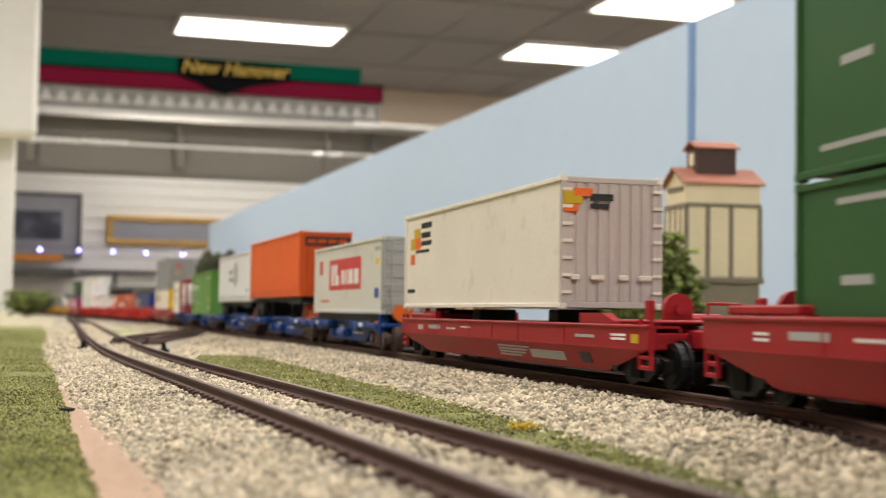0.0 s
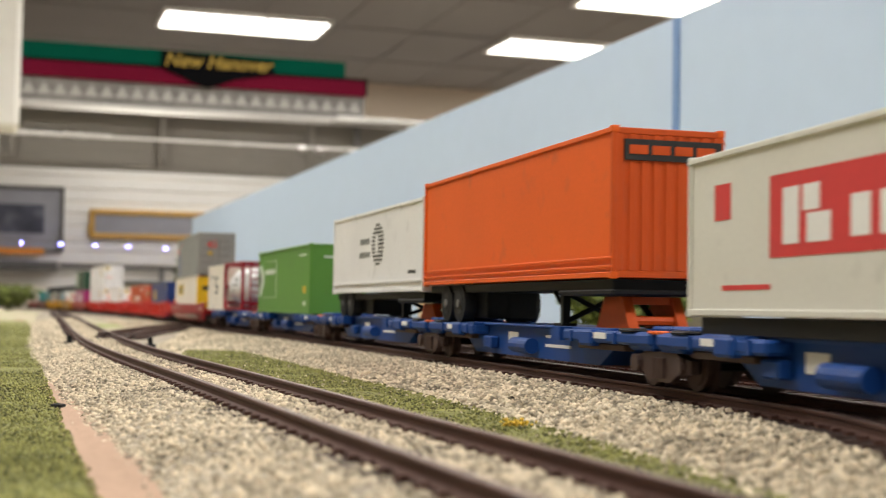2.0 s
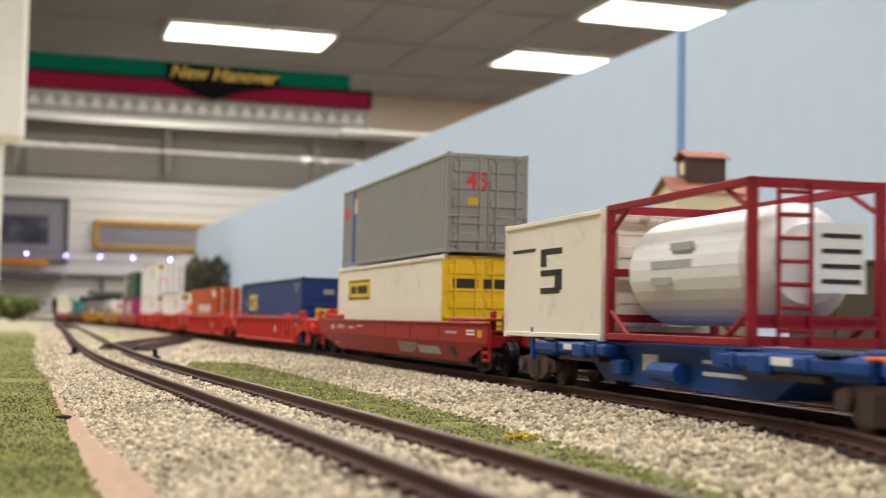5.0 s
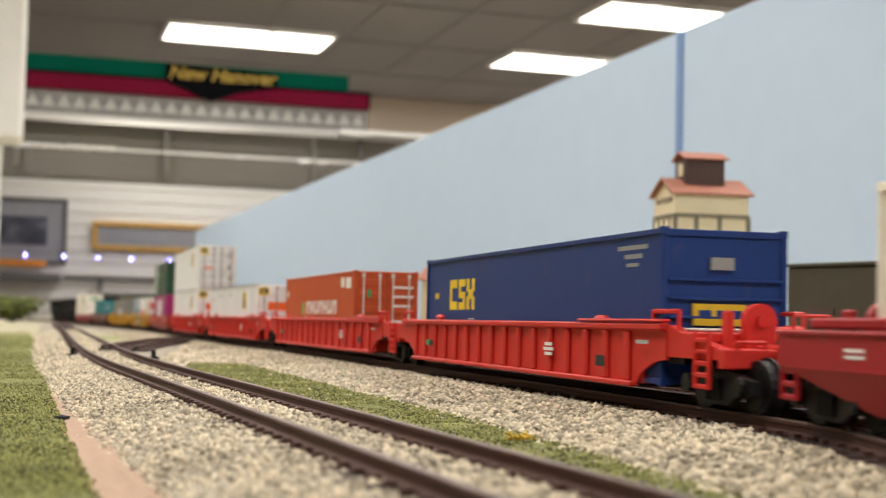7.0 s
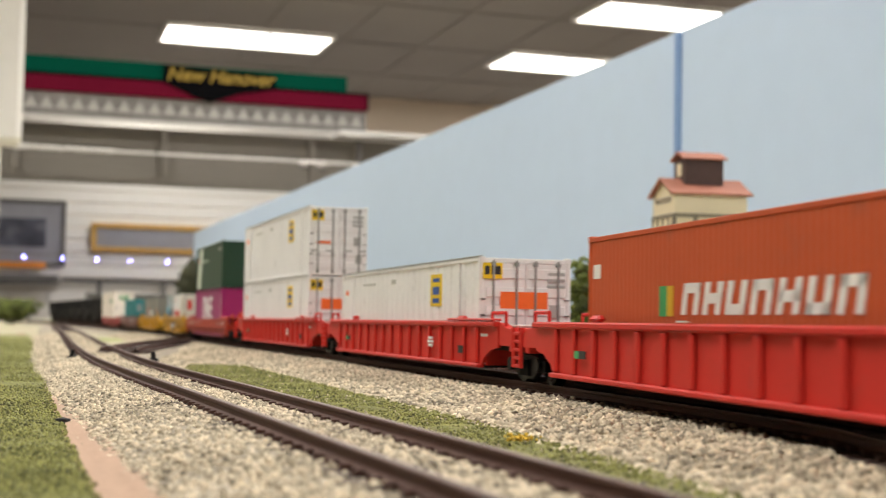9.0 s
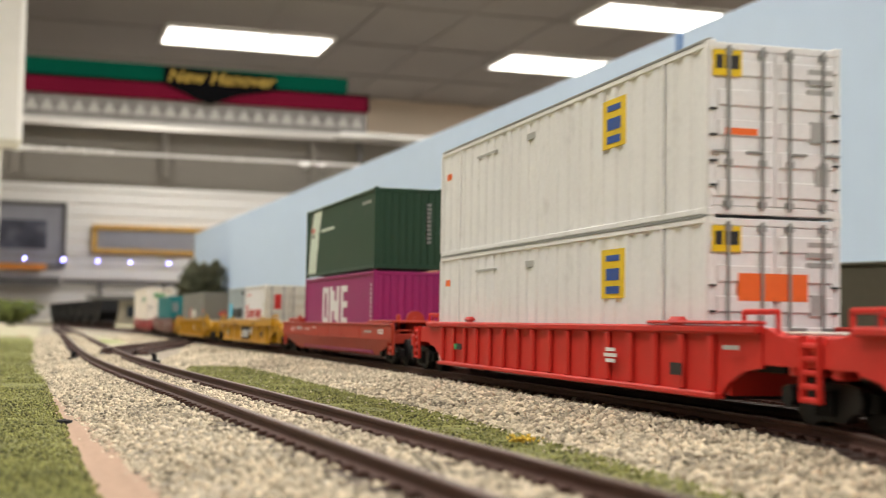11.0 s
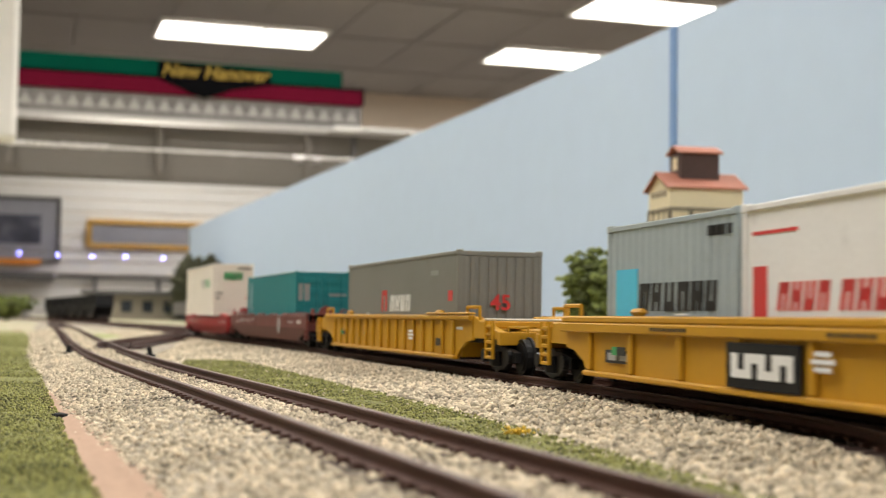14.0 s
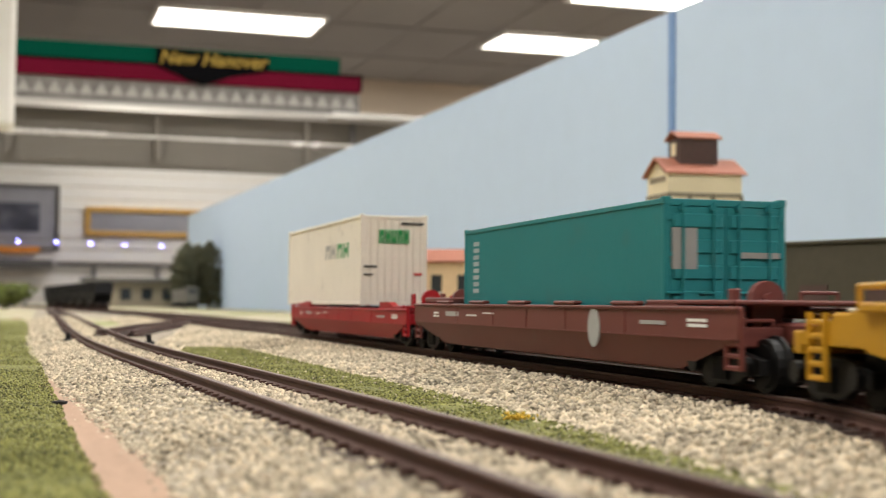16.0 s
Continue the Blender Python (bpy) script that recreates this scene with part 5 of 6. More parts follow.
# --- freight ---
for z in (0.004, 0.0384):
    b = container("forest green ribbed shipping container in a double stack", -0.1564, -0.0164, z, 0.0336, "forest")
    for a0, a1, b0, b1 in ((0.10, 0.28, 0.875, 0.905), (0.11, 0.18, 0.50, 0.545), (0.06, 0.24, 0.12, 0.15), (0.34, 0.37, 0.11, 0.16)):
        mark(b, "side", a0, a1, b0, b1, "d_grey")

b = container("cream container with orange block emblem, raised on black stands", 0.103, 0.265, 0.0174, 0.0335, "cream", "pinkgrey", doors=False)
for k, (a0, a1, b0, b1, p) in enumerate(((0.075, 0.125, 0.74, 0.84, "d_gold"), (0.045, 0.085, 0.62, 0.74, "d_gold"), (0.085, 0.13, 0.62, 0.74, "d_orange"), (0.045, 0.08, 0.46, 0.57, "d_orange"), (0.135, 0.22, 0.83, 0.89, "d_black"), (0.135, 0.21, 0.73, 0.79, "d_black"), (0.135, 0.22, 0.65, 0.70, "d_black"), (0.09, 0.20, 0.58, 0.61, "d_black"), (0.02, 0.085, 0.16, 0.20, "d_black"))):
    if p == "d_black":
        blocks(b, "side", a0, a1, b0, b1, 12, p, 0.0)
    else:
        mark(b, "side", a0, a1, b0, b1, p)
for a0, a1, b0, b1, p in ((0.02, 0.2, 0.60 + 0.17, 0.83, "d_gold"), (0.02, 0.12, 0.83, 0.87, "d_gold"), (0.12, 0.3, 0.83, 0.89, "d_orange"), (0.02, 0.16, 0.71, 0.765, "d_orange"), (0.28, 0.50, 0.80, 0.85, "d_black"), (0.28, 0.46, 0.74, 0.775, "d_black")):
    mark(b, "end", a0, a1, b0 + 0.02, b1 + 0.02, p)
c, l, w, h = b
for x in (l - 0.034, 0.012, -l + 0.022):
    part("stand", cube(x, x + 0.008, -0.0062, 0.0062, -0.0075, -0.0003, 0.0005), M["underframe"], c, "black support stand")
for i in range(4):
    part("bumper", cube(-l - 0.0009, -l + 0.0002, w - 0.0050 - i * 0.0066, w - 0.0025 - i * 0.0066 + (0.0012 if i % 2 else 0), 0.0070, 0.0085, 0.0003), PAINT["cream"], c)
for f in range(7):
    for y in (w - 0.0016, -w + 0.0016):
        part("hinge", cube(-l - 0.0005, -l + 0.0002, y - 0.0013, y + 0.0013, h * (0.12 + f * 0.13) - 0.0004, h * (0.12 + f * 0.13) + 0.0004), PAINT["cream"], c)

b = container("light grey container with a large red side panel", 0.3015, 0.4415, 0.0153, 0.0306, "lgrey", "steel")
part("base_frame", cube(-b[1] + 0.004, b[1] - 0.004, -0.0125, 0.0125, -0.0034, -0.0003), M["underframe"], b[0], "dark support frame")
mark(b, "side", 0.249, 0.721, 0.33, 0.79, "d_red", "logo_panel")
for a0, a1, b0, b1, p in ((0.285, 0.325, 0.40, 0.71, "d_white"), (0.335, 0.375, 0.57, 0.71, "d_white"), (0.345, 0.40, 0.40, 0.555, "d_white"), (0.445, 0.485, 0.41, 0.62, "d_white"), (0.505, 0.53, 0.41, 0.62, "d_white"), (0.55, 0.61, 0.41, 0.62, "d_white"), (0.63, 0.69, 0.41, 0.62, "d_white"), (0.085, 0.135, 0.58, 0.80, "d_red"), (0.11, 0.25, 0.155, 0.185, "d_red"), (0.90, 0.95, 0.20, 0.33, "d_blue"), (0.915, 0.955, 0.64, 0.72, "d_yellow"), (0.90, 0.97, 0.82, 0.88, "d_grey")):
    ob = mark(b, "side", a0, a1, b0, b1, p)
    if p == "d_white":
        ob.matrix_basis = Matrix.Translation((0, 0.0001, 0))
for a0, a1, b0, b1, p in ((0.48, 0.60, 0.78, 0.86, "d_yellow"), (0.42, 0.66, 0.62, 0.70, "d_blue"), (0.76, 0.97, 0.62, 0.66, "d_red")):
    mark(b, "end", a0, a1, b0, b1, p)

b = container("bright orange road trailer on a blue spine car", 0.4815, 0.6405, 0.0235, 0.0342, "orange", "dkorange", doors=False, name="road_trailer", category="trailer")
trailer_gear(b, -0.0118, 0.009)
for z in (0.0022, 0.0042):
    part("skirt_rail", cube(-b[1], b[1], b[2] - 0.0002, b[2] + 0.00025, z, z + 0.0006, 0.0001), PAINT["orange"], b[0])
mark(b, "end", 0.10, 0.97, 0.78, 0.92, "d_black", "louvre_panel")
for k in range(4):
    ob = mark(b, "end", 0.14 + 0.2 * k, 0.30 + 0.2 * k, 0.82, 0.88, "dkorange")
    ob.matrix_basis = Matrix.Translation((-0.0002, 0, 0))

b = container("off-white road trailer with a black striped round emblem", 0.6428, 0.7865, 0.0216, 0.0322, "white", doors=False, name="road_trailer", category="trailer")
trailer_gear(b, -0.0099, 0.001)
for i in range(11):
    f = (i - 5) / 5.3
    hw = 0.066 * math.sqrt(max(0.05, 1 - f * f))
    zc = 0.58 + f * 0.25
    if abs(i - 5) < 3:
        mark(b, "side", 0.548 - hw, 0.548 - hw * 0.45, zc - 0.013, zc + 0.013, "d_black")
        mark(b, "side", 0.548 + hw * 0.45, 0.548 + hw, zc - 0.013, zc + 0.013, "d_black")
        mark(b, "side", 0.553, 0.58, zc - 0.013, zc + 0.013, "d_black")
    else:
        mark(b, "side", 0.548 - hw, 0.548 + hw, zc - 0.013, zc + 0.013, "d_black")
blocks(b, "side", 0.345, 0.455, 0.60, 0.67, 6, "grey", 0.0), blocks(b, "side", 0.34, 0.465, 0.435, 0.505, 6, "grey", 0.0), mark(b, "side", 0.86, 0.93, 0.20, 0.235, "d_black")
part("skirt_rail", cube(-b[1], b[1], b[2] - 0.0002, b[2] + 0.0003, 0.0035, 0.0044, 0.0001), PAINT["white"], b[0])
for f in range(6):
    for y in (b[2] - 0.0012, -b[2] + 0.0012):
        part("hinge", cube(-b[1] - 0.0006, -b[1] + 0.0002, y - 0.0014, y + 0.0014, b[3] * (0.10 + f * 0.16), b[3] * (0.10 + f * 0.16) + 0.0009), PAINT["white"], b[0])

b = container("leaf green shipping container with a pale arrow emblem", 0.838, 0.979, 0.0120, 0.0340, "green", doors=False, plain=True)
c, l, w, h = b
bm = bmesh.new()
prism(bm, [(l - 0.001, h * 0.25), (l - 0.001, h * 0.36), (l - 0.008, h * 0.54), (l - 0.001, h * 0.72), (l - 0.001, h * 0.80), (l - 0.008, h * 0.76), (l - 0.0145, h * 0.60), (l - 0.0145, h * 0.47), (l - 0.008, h * 0.29)], w - 0.0009, w - 0.00043)
part("emblem", bm, PAINT["d_mint"], c)
bm = bmesh.new()
prism(bm, [(l - 0.001, h * 0.37), (l - 0.0078, h * 0.54), (l - 0.001, h * 0.71)], w - 0.0009, w - 0.00045)
part("emblem", bm, PAINT["d_black"], c)
for a0, a1, b0, b1 in ((0.12, 0.37, 0.83, 0.837), (0.08, 0.37, 0.24, 0.247), (0.363, 0.37, 0.247, 0.83), (0.13, 0.34, 0.62, 0.70), (0.80, 0.92, 0.84, 0.87), (0.87, 0.92, 0.12, 0.18)):
    mark(b, "side", a0, a1, b0, b1, "d_mint")
mark(b, "side", 0.87, 0.92, 0.30, 0.40, "d_gold"), mark(b, "end", 0.25, 0.85, 0.80, 0.83, "d_mint")

# tank container
e = empty("tank_container", "white tank in a deep red open container frame", "tank container", "freight on the train")
MOVERS.append((e, 1.0380, 1.1080, 0.0124))
l, w, h = 0.035, 0.014, 0.0308
for side in (1, -1):
    for z in (0.0008, h - 0.0008):
        part("frame_rail", cube(-l, l, side * (w - 0.0016), side * w, z - 0.0008, z + 0.0008, 0.0002), PAINT["frame_red"], e)
    for d in (-1, 1):
        part("corner_post", cube(d * (l - 0.0018), d * l, side * (w - 0.0018), side * w, 0, h, 0.0002), PAINT["frame_red"], e)
        part("brace", rod(bmesh.new(), (d * (l - 0.001), side * (w - 0.001), h * 0.80), (d * (l - 0.012), side * (w - 0.001), h - 0.001), 0.0006, 6), PAINT["frame_red"], e)
        part("brace", rod(bmesh.new(), (d * (l - 0.001), side * (w - 0.001), h * 0.22), (d * (l - 0.012), side * (w - 0.001), 0.001), 0.0006, 6), PAINT["frame_red"], e)
for d in (-1, 1):
    for z in (0.001, h - 0.001, h * 0.16, h * 0.5 if d > 0 else h * 0.14):
        part("end_bar", cube(d * (l - 0.0016), d * l, -w + 0.0018, w - 0.0018, z - 0.0009, z + 0.0009), PAINT["frame_red"], e)
bm = bmesh.new()
q = Matrix.Rotation(radians(90), 4, "Y")
bmesh.ops.create_cone(bm, cap_ends=True, segments=32, radius1=0.0118, radius2=0.0118, depth=0.052, matrix=Matrix.Translation((0, 0, h * 0.5)) @ q)
for d in (-1, 1):
    bmesh.ops.create_cone(bm, cap_ends=True, segments=32, radius1=0.0118, radius2=0.0075, depth=0.005, matrix=Matrix.Translation((d * 0.0285, 0, h * 0.5)) @ (q if d > 0 else Matrix.Rotation(radians(-90), 4, "Y")))
tank = link("tank", bm, PAINT["white"], e, "glossy white tank")
for z in (0.012, 0.0155, 0.019):
    part("marking", cube(-0.006 if z > 0.013 else 0.004, 0.014 if z < 0.018 else 0.004, 0.0112, 0.01192, z, z + 0.0016), PAINT["d_grey"], tank)
bm = bmesh.new()
for y in (0.002, 0.0085):
    rod(bm, (-l - 0.0004, y, 0.001), (-l - 0.0004, y, h - 0.001), 0.0005, 6)
for k in range(7):
    rod(bm, (-l - 0.0004, 0.002, 0.003 + k * 0.0042), (-l - 0.0004, 0.0085, 0.003 + k * 0.0042), 0.0004, 6)
part("ladder", bm, PAINT["frame_red"], e)
part("data_plate", cube(-l + 0.001, -l + 0.0013, -0.010, 0.0012, 0.010, 0.023), PAINT["d_white"], e)
for k in range(4):
    part("marking", cube(-l + 0.0008, -l + 0.001, -0.009, -0.001, 0.0118 + k * 0.0028, 0.0126 + k * 0.0028), PAINT["d_black"], e)

b = container("short cream container with a black curled emblem", 1.1110, 1.1810, 0.0122, 0.0305, "cream")
for a0, a1, b0, b1 in ((0.40, 0.62, 0.70, 0.75), (0.40, 0.46, 0.60, 0.75), (0.40, 0.60, 0.52, 0.57), (0.55, 0.62, 0.40, 0.57), (0.40, 0.60, 0.37, 0.42), (0.08, 0.34, 0.74, 0.77)):
    mark(b, "side", a0, a1, b0, b1, "d_black")

b = container("cream container with yellow name panels in a well car", 1.2430, 1.4045, 0.0055, 0.0321, "cream", "d_yellow", width=0.0285)
mark(b, "side", 0.115, 0.36, 0.57, 0.83, "d_yellow", "logo_panel")
for a0, a1, b0, b1 in ((0.12, 0.355, 0.80, 0.82), (0.12, 0.355, 0.585, 0.605), (0.15, 0.21, 0.65, 0.75), (0.225, 0.33, 0.65, 0.75), (0.12, 0.14, 0.63, 0.645)):
    ob = mark(b, "side", a0, a1, b0, b1, "d_black")
    ob.matrix_basis = Matrix.Translation((0, 0.0001, 0))
for a0, a1 in ((0.12, 0.42), (0.5, 0.88)):
    mark(b, "end", a0, a1, 0.66, 0.76, "d_black")
b = container("mid grey container with a blue stripe on top of a stack", 1.2405, 1.3985, 0.0385, 0.0326, "grey", style="rib", pitch=0.004)
mark(b, "side", 0.115, 0.15, 0.02, 0.97, "d_blue"), mark(b, "side", 0.025, 0.075, 0.62, 0.76, "d_red")
disc(b, 0.155, 0.76, 0.0040, "d_red"), part("emblem", rod(bmesh.new(), (b[1] * (1 - 2 * 0.155), b[2], b[3] * 0.76), (b[1] * (1 - 2 * 0.155), b[2] - 0.00006, b[3] * 0.76), 0.0033, 24), PAINT["d_mint"], b[0])
for k in range(3):
    part("marking", cube(b[1] * 0.69 - 0.0018, b[1] * 0.69 + 0.0018, b[2] - 0.0003, b[2], b[3] * (0.70 + 0.05 * k), b[3] * (0.72 + 0.05 * k)), PAINT["d_black"], b[0])
figures(b, "45", 0.22, 0.64, 0.0078, "d_red"), mark(b, "end", 0.25, 0.38, 0.48, 0.55, "d_gold")

b = container("navy blue long container with a yellow emblem in a red well", 1.486, 1.670, 0.0039, 0.0324, "navy", width=0.029, doors=False, plain=True)
for a0, a1, b0, b1 in ((0.145, 0.158, 0.49, 0.78), (0.158, 0.188, 0.70, 0.78), (0.158, 0.188, 0.49, 0.57), (0.198, 0.234, 0.71, 0.78), (0.198, 0.210, 0.63, 0.71), (0.198, 0.234, 0.60, 0.66), (0.222, 0.234, 0.56, 0.60), (0.198, 0.234, 0.49, 0.56), (0.243, 0.258, 0.66, 0.78), (0.272, 0.287, 0.66, 0.78), (0.252, 0.278, 0.59, 0.68), (0.243, 0.258, 0.49, 0.61), (0.272, 0.287, 0.49, 0.61)):
    mark(b, "side", a0, a1, b0, b1, "d_yellow", "logo_block")
for a0, a1, b0, b1 in ((0.87, 0.955, 0.88, 0.91), (0.89, 0.94, 0.82, 0.85), (0.895, 0.93, 0.765, 0.79), (0.05, 0.075, 0.60, 0.66)):
    mark(b, "side", a0, a1, b0, b1, "d_gold" if a0 < 0.8 else "grey")
for f in (0.30, 0.42, 0.54, 0.66):
    part("end_rib", cube(-b[1] - 0.0005, -b[1] + 0.0004, -b[2] + 0.0014, b[2] - 0.0014, b[3] * f, b[3] * f + 0.0008, 0.0002), PAINT["navy"], b[0])
mark(b, "end", 0.24, 0.66, 0.38, 0.52, "d_gold", "logo_panel"), mark(b, "end", 0.38, 0.56, 0.74, 0.82, "grey")
for a0, a1 in ((0.28, 0.38), (0.42, 0.62)):
    ob = mark(b, "end", a0, a1, 0.43, 0.48, "navy")
    ob.matrix_basis = Matrix.Translation((-0.0001, 0, 0))

b = container("rust orange corrugated container with pale block markings", 1.7832, 1.9375, 0.004, 0.0326, "rust", style="fine", pitch=0.0024, rods="lgrey")
blocks(b, "side", 0.345, 0.79, 0.44, 0.63, 7, "d_white", 0.0016)
for a0, a1, p in ((0.275, 0.30, "d_green"), (0.30, 0.32, "d_gold")):
    mark(b, "side", a0, a1, 0.43, 0.62, p)
for a0, a1, b0, b1 in ((0.02, 0.05, 0.70, 0.80), (0.84, 0.88, 0.80, 0.93), (0.90, 0.96, 0.78, 0.92)):
    mark(b, "side", a0, a1, b0, b1, "d_white")
mark(b, "end", 0.21, 0.26, 0.66, 0.76, "d_green"), mark(b, "end", 0.60, 0.92, 0.78, 0.81, "d_white"), mark(b, "end", 0.60, 0.92, 0.66, 0.69, "d_white"), mark(b, "end", 0.60, 0.88, 0.54, 0.57, "d_white")


def emp(s0, s1, z, h, label, banner):
    b = container(label, s0, s1, z, h, "white", style="corr", width=0.029, pitch=0.0075, rods="grey")
    mark(b, "side", 0.72, 0.79, 0.55, 0.88, "d_yellow", "logo_panel")
    for b0, b1 in ((0.58, 0.63), (0.67, 0.75), (0.80, 0.84)):
        ob = mark(b, "side", 0.735, 0.775, b0, b1, "d_blue")
        ob.matrix_basis = Matrix.Translation((0, 0.0001, 0))
    mark(b, "side", 0.20, 0.30, 0.825, 0.845, "d_grey"), mark(b, "side", 0.44, 0.475, 0.82, 0.87, "d_grey"), mark(b, "side", 0.03, 0.05, 0.72, 0.78, "d_orange")
    mark(b, "end", 0.03, 0.24, 0.80, 0.95, "d_yellow", "logo_panel")
    for a0, a1 in ((0.05, 0.10), (0.12, 0.22)):
        ob = mark(b, "end", a0, a1, 0.84, 0.92, "d_black")
        ob.matrix_basis = Matrix.Translation((-0.0001, 0, 0))
    mark(b, "end", 0.22 if banner else 0.12, 0.74 if banner else 0.36, 0.52 if banner else 0.46, 0.68 if banner else 0.50, "d_orange")
    for f in (0.16, 0.30, 0.45, 0.60):
        mark(b, "end", 0.01, 0.06, f, f + 0.012, "d_black"), mark(b, "end", 0.93, 0.98, f, f + 0.012, "d_black")
    for k in range(3):
        mark(b, "end", 0.74, 0.93, 0.84 - 0.06 * k, 0.87 - 0.06 * k, "d_grey")
    mark(b, "end", 0.80, 0.90, 0.18, 0.30, "d_grey"), mark(b, "end", 0.76, 0.88, 0.44, 0.56, "d_grey")
    for x in (0.0, 0.11, 0.89, 0.995):
        part("post", cube(b[1] - 2 * b[1] * x - 0.0007, b[1] - 2 * b[1] * x + 0.0005, b[2] - 0.0005, b[2] + 0.0002, 0.001, b[3] - 0.001), PAINT["white"], b[0])
    part("top_trim", cube(-b[1], b[1], b[2] - 0.0008, b[2] + 0.0001, b[3], b[3] + 0.0005), PAINT["grey"], b[0])
    return b


emp(2.0215, 2.2105, 0.004, 0.0316, "white ribbed long container with yellow emblem in a red well", True)
emp(2.2860, 2.4745, 0.004, 0.0334, "white ribbed long container under another in a red well", True)
emp(2.2860, 2.4745, 0.0380, 0.0336, "white ribbed long container on top of a double stack", False)

b = container("magenta container with large white block letters in a well car", 2.5700, 2.7085, 0.004, 0.0326, "magenta", doors=False)
c, l, w, h = b
for a0, a1, b0, b1 in ((0.285, 0.312, 0.345, 0.855), (0.347, 0.374, 0.345, 0.855), (0.312, 0.347, 0.77, 0.855), (0.312, 0.347, 0.345, 0.43), (0.396, 0.432, 0.345, 0.855), (0.432, 0.465, 0.52, 0.80), (0.465, 0.498, 0.40, 0.66), (0.498, 0.534, 0.345, 0.855), (0.562, 0.592, 0.345, 0.855), (0.592, 0.65, 0.77, 0.855), (0.592, 0.65, 0.56, 0.645), (0.592, 0.65, 0.345, 0.43)):
    mark(b, "side", a0, a1, b0, b1, "d_white", "logo_block")
for k in range(10):
    mark(b, "side", 0.945, 0.962, 0.32 + 0.055 * k, 0.355 + 0.055 * k, "pinkgrey")
b = container("bottle green container with a white slanted stripe on a stack", 2.5700, 2.7085, 0.0376, 0.0322, "dkgreen", doors=False)
c, l, w, h = b
bm = bmesh.new()
prism(bm, [(l - 0.0039, 0.0015), (l - 0.0219, 0.0015), (l - 0.0235, h * 0.3), (l - 0.0262, h * 0.45), (l - 0.0270, h * 0.62), (l - 0.0310, h * 0.80), (l - 0.0339, h - 0.0013), (l - 0.0160, h - 0.0013), (l - 0.0100, h * 0.7), (l - 0.0075, h * 0.45), (l - 0.0055, h * 0.25)], w - 0.0009, w - 0.00045)
part("stripe", bm, PAINT["d_mint"], c, "white slanted stripe")
ob = mark(b, "side", 0.085, 0.125, 0.66, 0.72, "d_red")
ob.matrix_basis = Matrix.Translation((0, 0.0002, 0))
ob = mark(b, "side", 0.09, 0.12, 0.59, 0.63, "d_black")
ob.matrix_basis = Matrix.Translation((0, 0.0002, 0))
mark(b, "side", 0.23, 0.44, 0.635, 0.675, "d_mint"), mark(b, "side", 0.83, 0.94, 0.83, 0.87, "d_grey"), [mark(b, "end", 0.77, 0.83, 0.32 + 0.052 * k, 0.352 + 0.052 * k, "grey") for k in range(10)]

b = container("short white container with red markings in a yellow well", 2.8220, 2.8895, 0.004, 0.0326, "white", "lgrey", rods="steel")
mark(b, "side", 0.055, 0.135, 0.34, 0.66, "d_red"), mark(b, "side", 0.05, 0.30, 0.83, 0.85, "d_red")
blocks(b, "side", 0.19, 0.46, 0.42, 0.57, 4, "d_red"), blocks(b, "side", 0.50, 0.80, 0.42, 0.57, 4, "d_red")
mark(b, "side", 0.85, 0.93, 0.46, 0.53, "cream"), mark(b, "side", 0.85, 0.93, 0.62, 0.69, "lgrey")
mark(b, "end", 0.20, 0.34, 0.58, 0.84, "d_red")
b = container("short pale blue-grey container with a cyan patch in a yellow well", 2.8915, 2.9545, 0.004, 0.0326, "paleblue", style="rib")
mark(b, "side", 0.08, 0.26, 0.36, 0.70, "d_cyan")
blocks(b, "side", 0.28, 0.88, 0.42, 0.60, 6, "d_black", 0.0006)
blocks(b, "side", 0.80, 0.97, 0.86, 0.92, 4, "d_black", 0.0)
b = container("dark grey corrugated container with red end figures", 3.0718, 3.2248, 0.004, 0.0328, "dgrey", style="fine", pitch=0.0028, doors=False)
blocks(b, "side", 0.365, 0.43, 0.42, 0.66, 1, "d_red"), blocks(b, "side", 0.45, 0.64, 0.42, 0.60, 4, "d_white")
mark(b, "side", 0.93, 0.96, 0.52, 0.62, "d_red"), mark(b, "side", 0.80, 0.86, 0.78, 0.83, "grey"), figures(b, "45", 0.38, 0.44, 0.0068, "d_red")
b = container("teal corrugated container in a brown well car", 3.3415, 3.4815, 0.0075, 0.0305, "teal", style="fine", pitch=0.002)
for k in range(8):
    mark(b, "side", 0.064, 0.10, 0.38 + 0.065 * k, 0.42 + 0.065 * k, "paleblue")
mark(b, "end", 0.06, 0.26, 0.52, 0.80, "grey"), mark(b, "end", 0.62, 0.94, 0.60, 0.64, "grey")
b = container("cream container with green and black markings, raised on stands", 3.6195, 3.7745, 0.0149, 0.0366, "cream", doors=False)
blocks(b, "side", 0.56, 0.70, 0.55, 0.72, 2, "d_grey", 0.0), blocks(b, "side", 0.71, 0.86, 0.55, 0.72, 2, "d_green", 0.0)
blocks(b, "end", 0.27, 0.74, 0.69, 0.84, 5, "d_green", 0.0)
mark(b, "end", 0.60, 0.94, 0.90, 0.925, "d_black"), mark(b, "end", 0.05, 0.24, 0.42, 0.44, "d_black"), mark(b, "end", 0.05, 0.18, 0.33, 0.35, "d_black"), mark(b, "end", 0.8, 0.92, 0.34, 0.36, "d_red")
for x in (b[1] - 0.034, 0.012, -b[1] + 0.03):
    part("stand", cube(x, x + 0.008, -0.0062, 0.0062, -0.0065, -0.0003, 0.0005), M["underframe"], b[0], "black support stand")
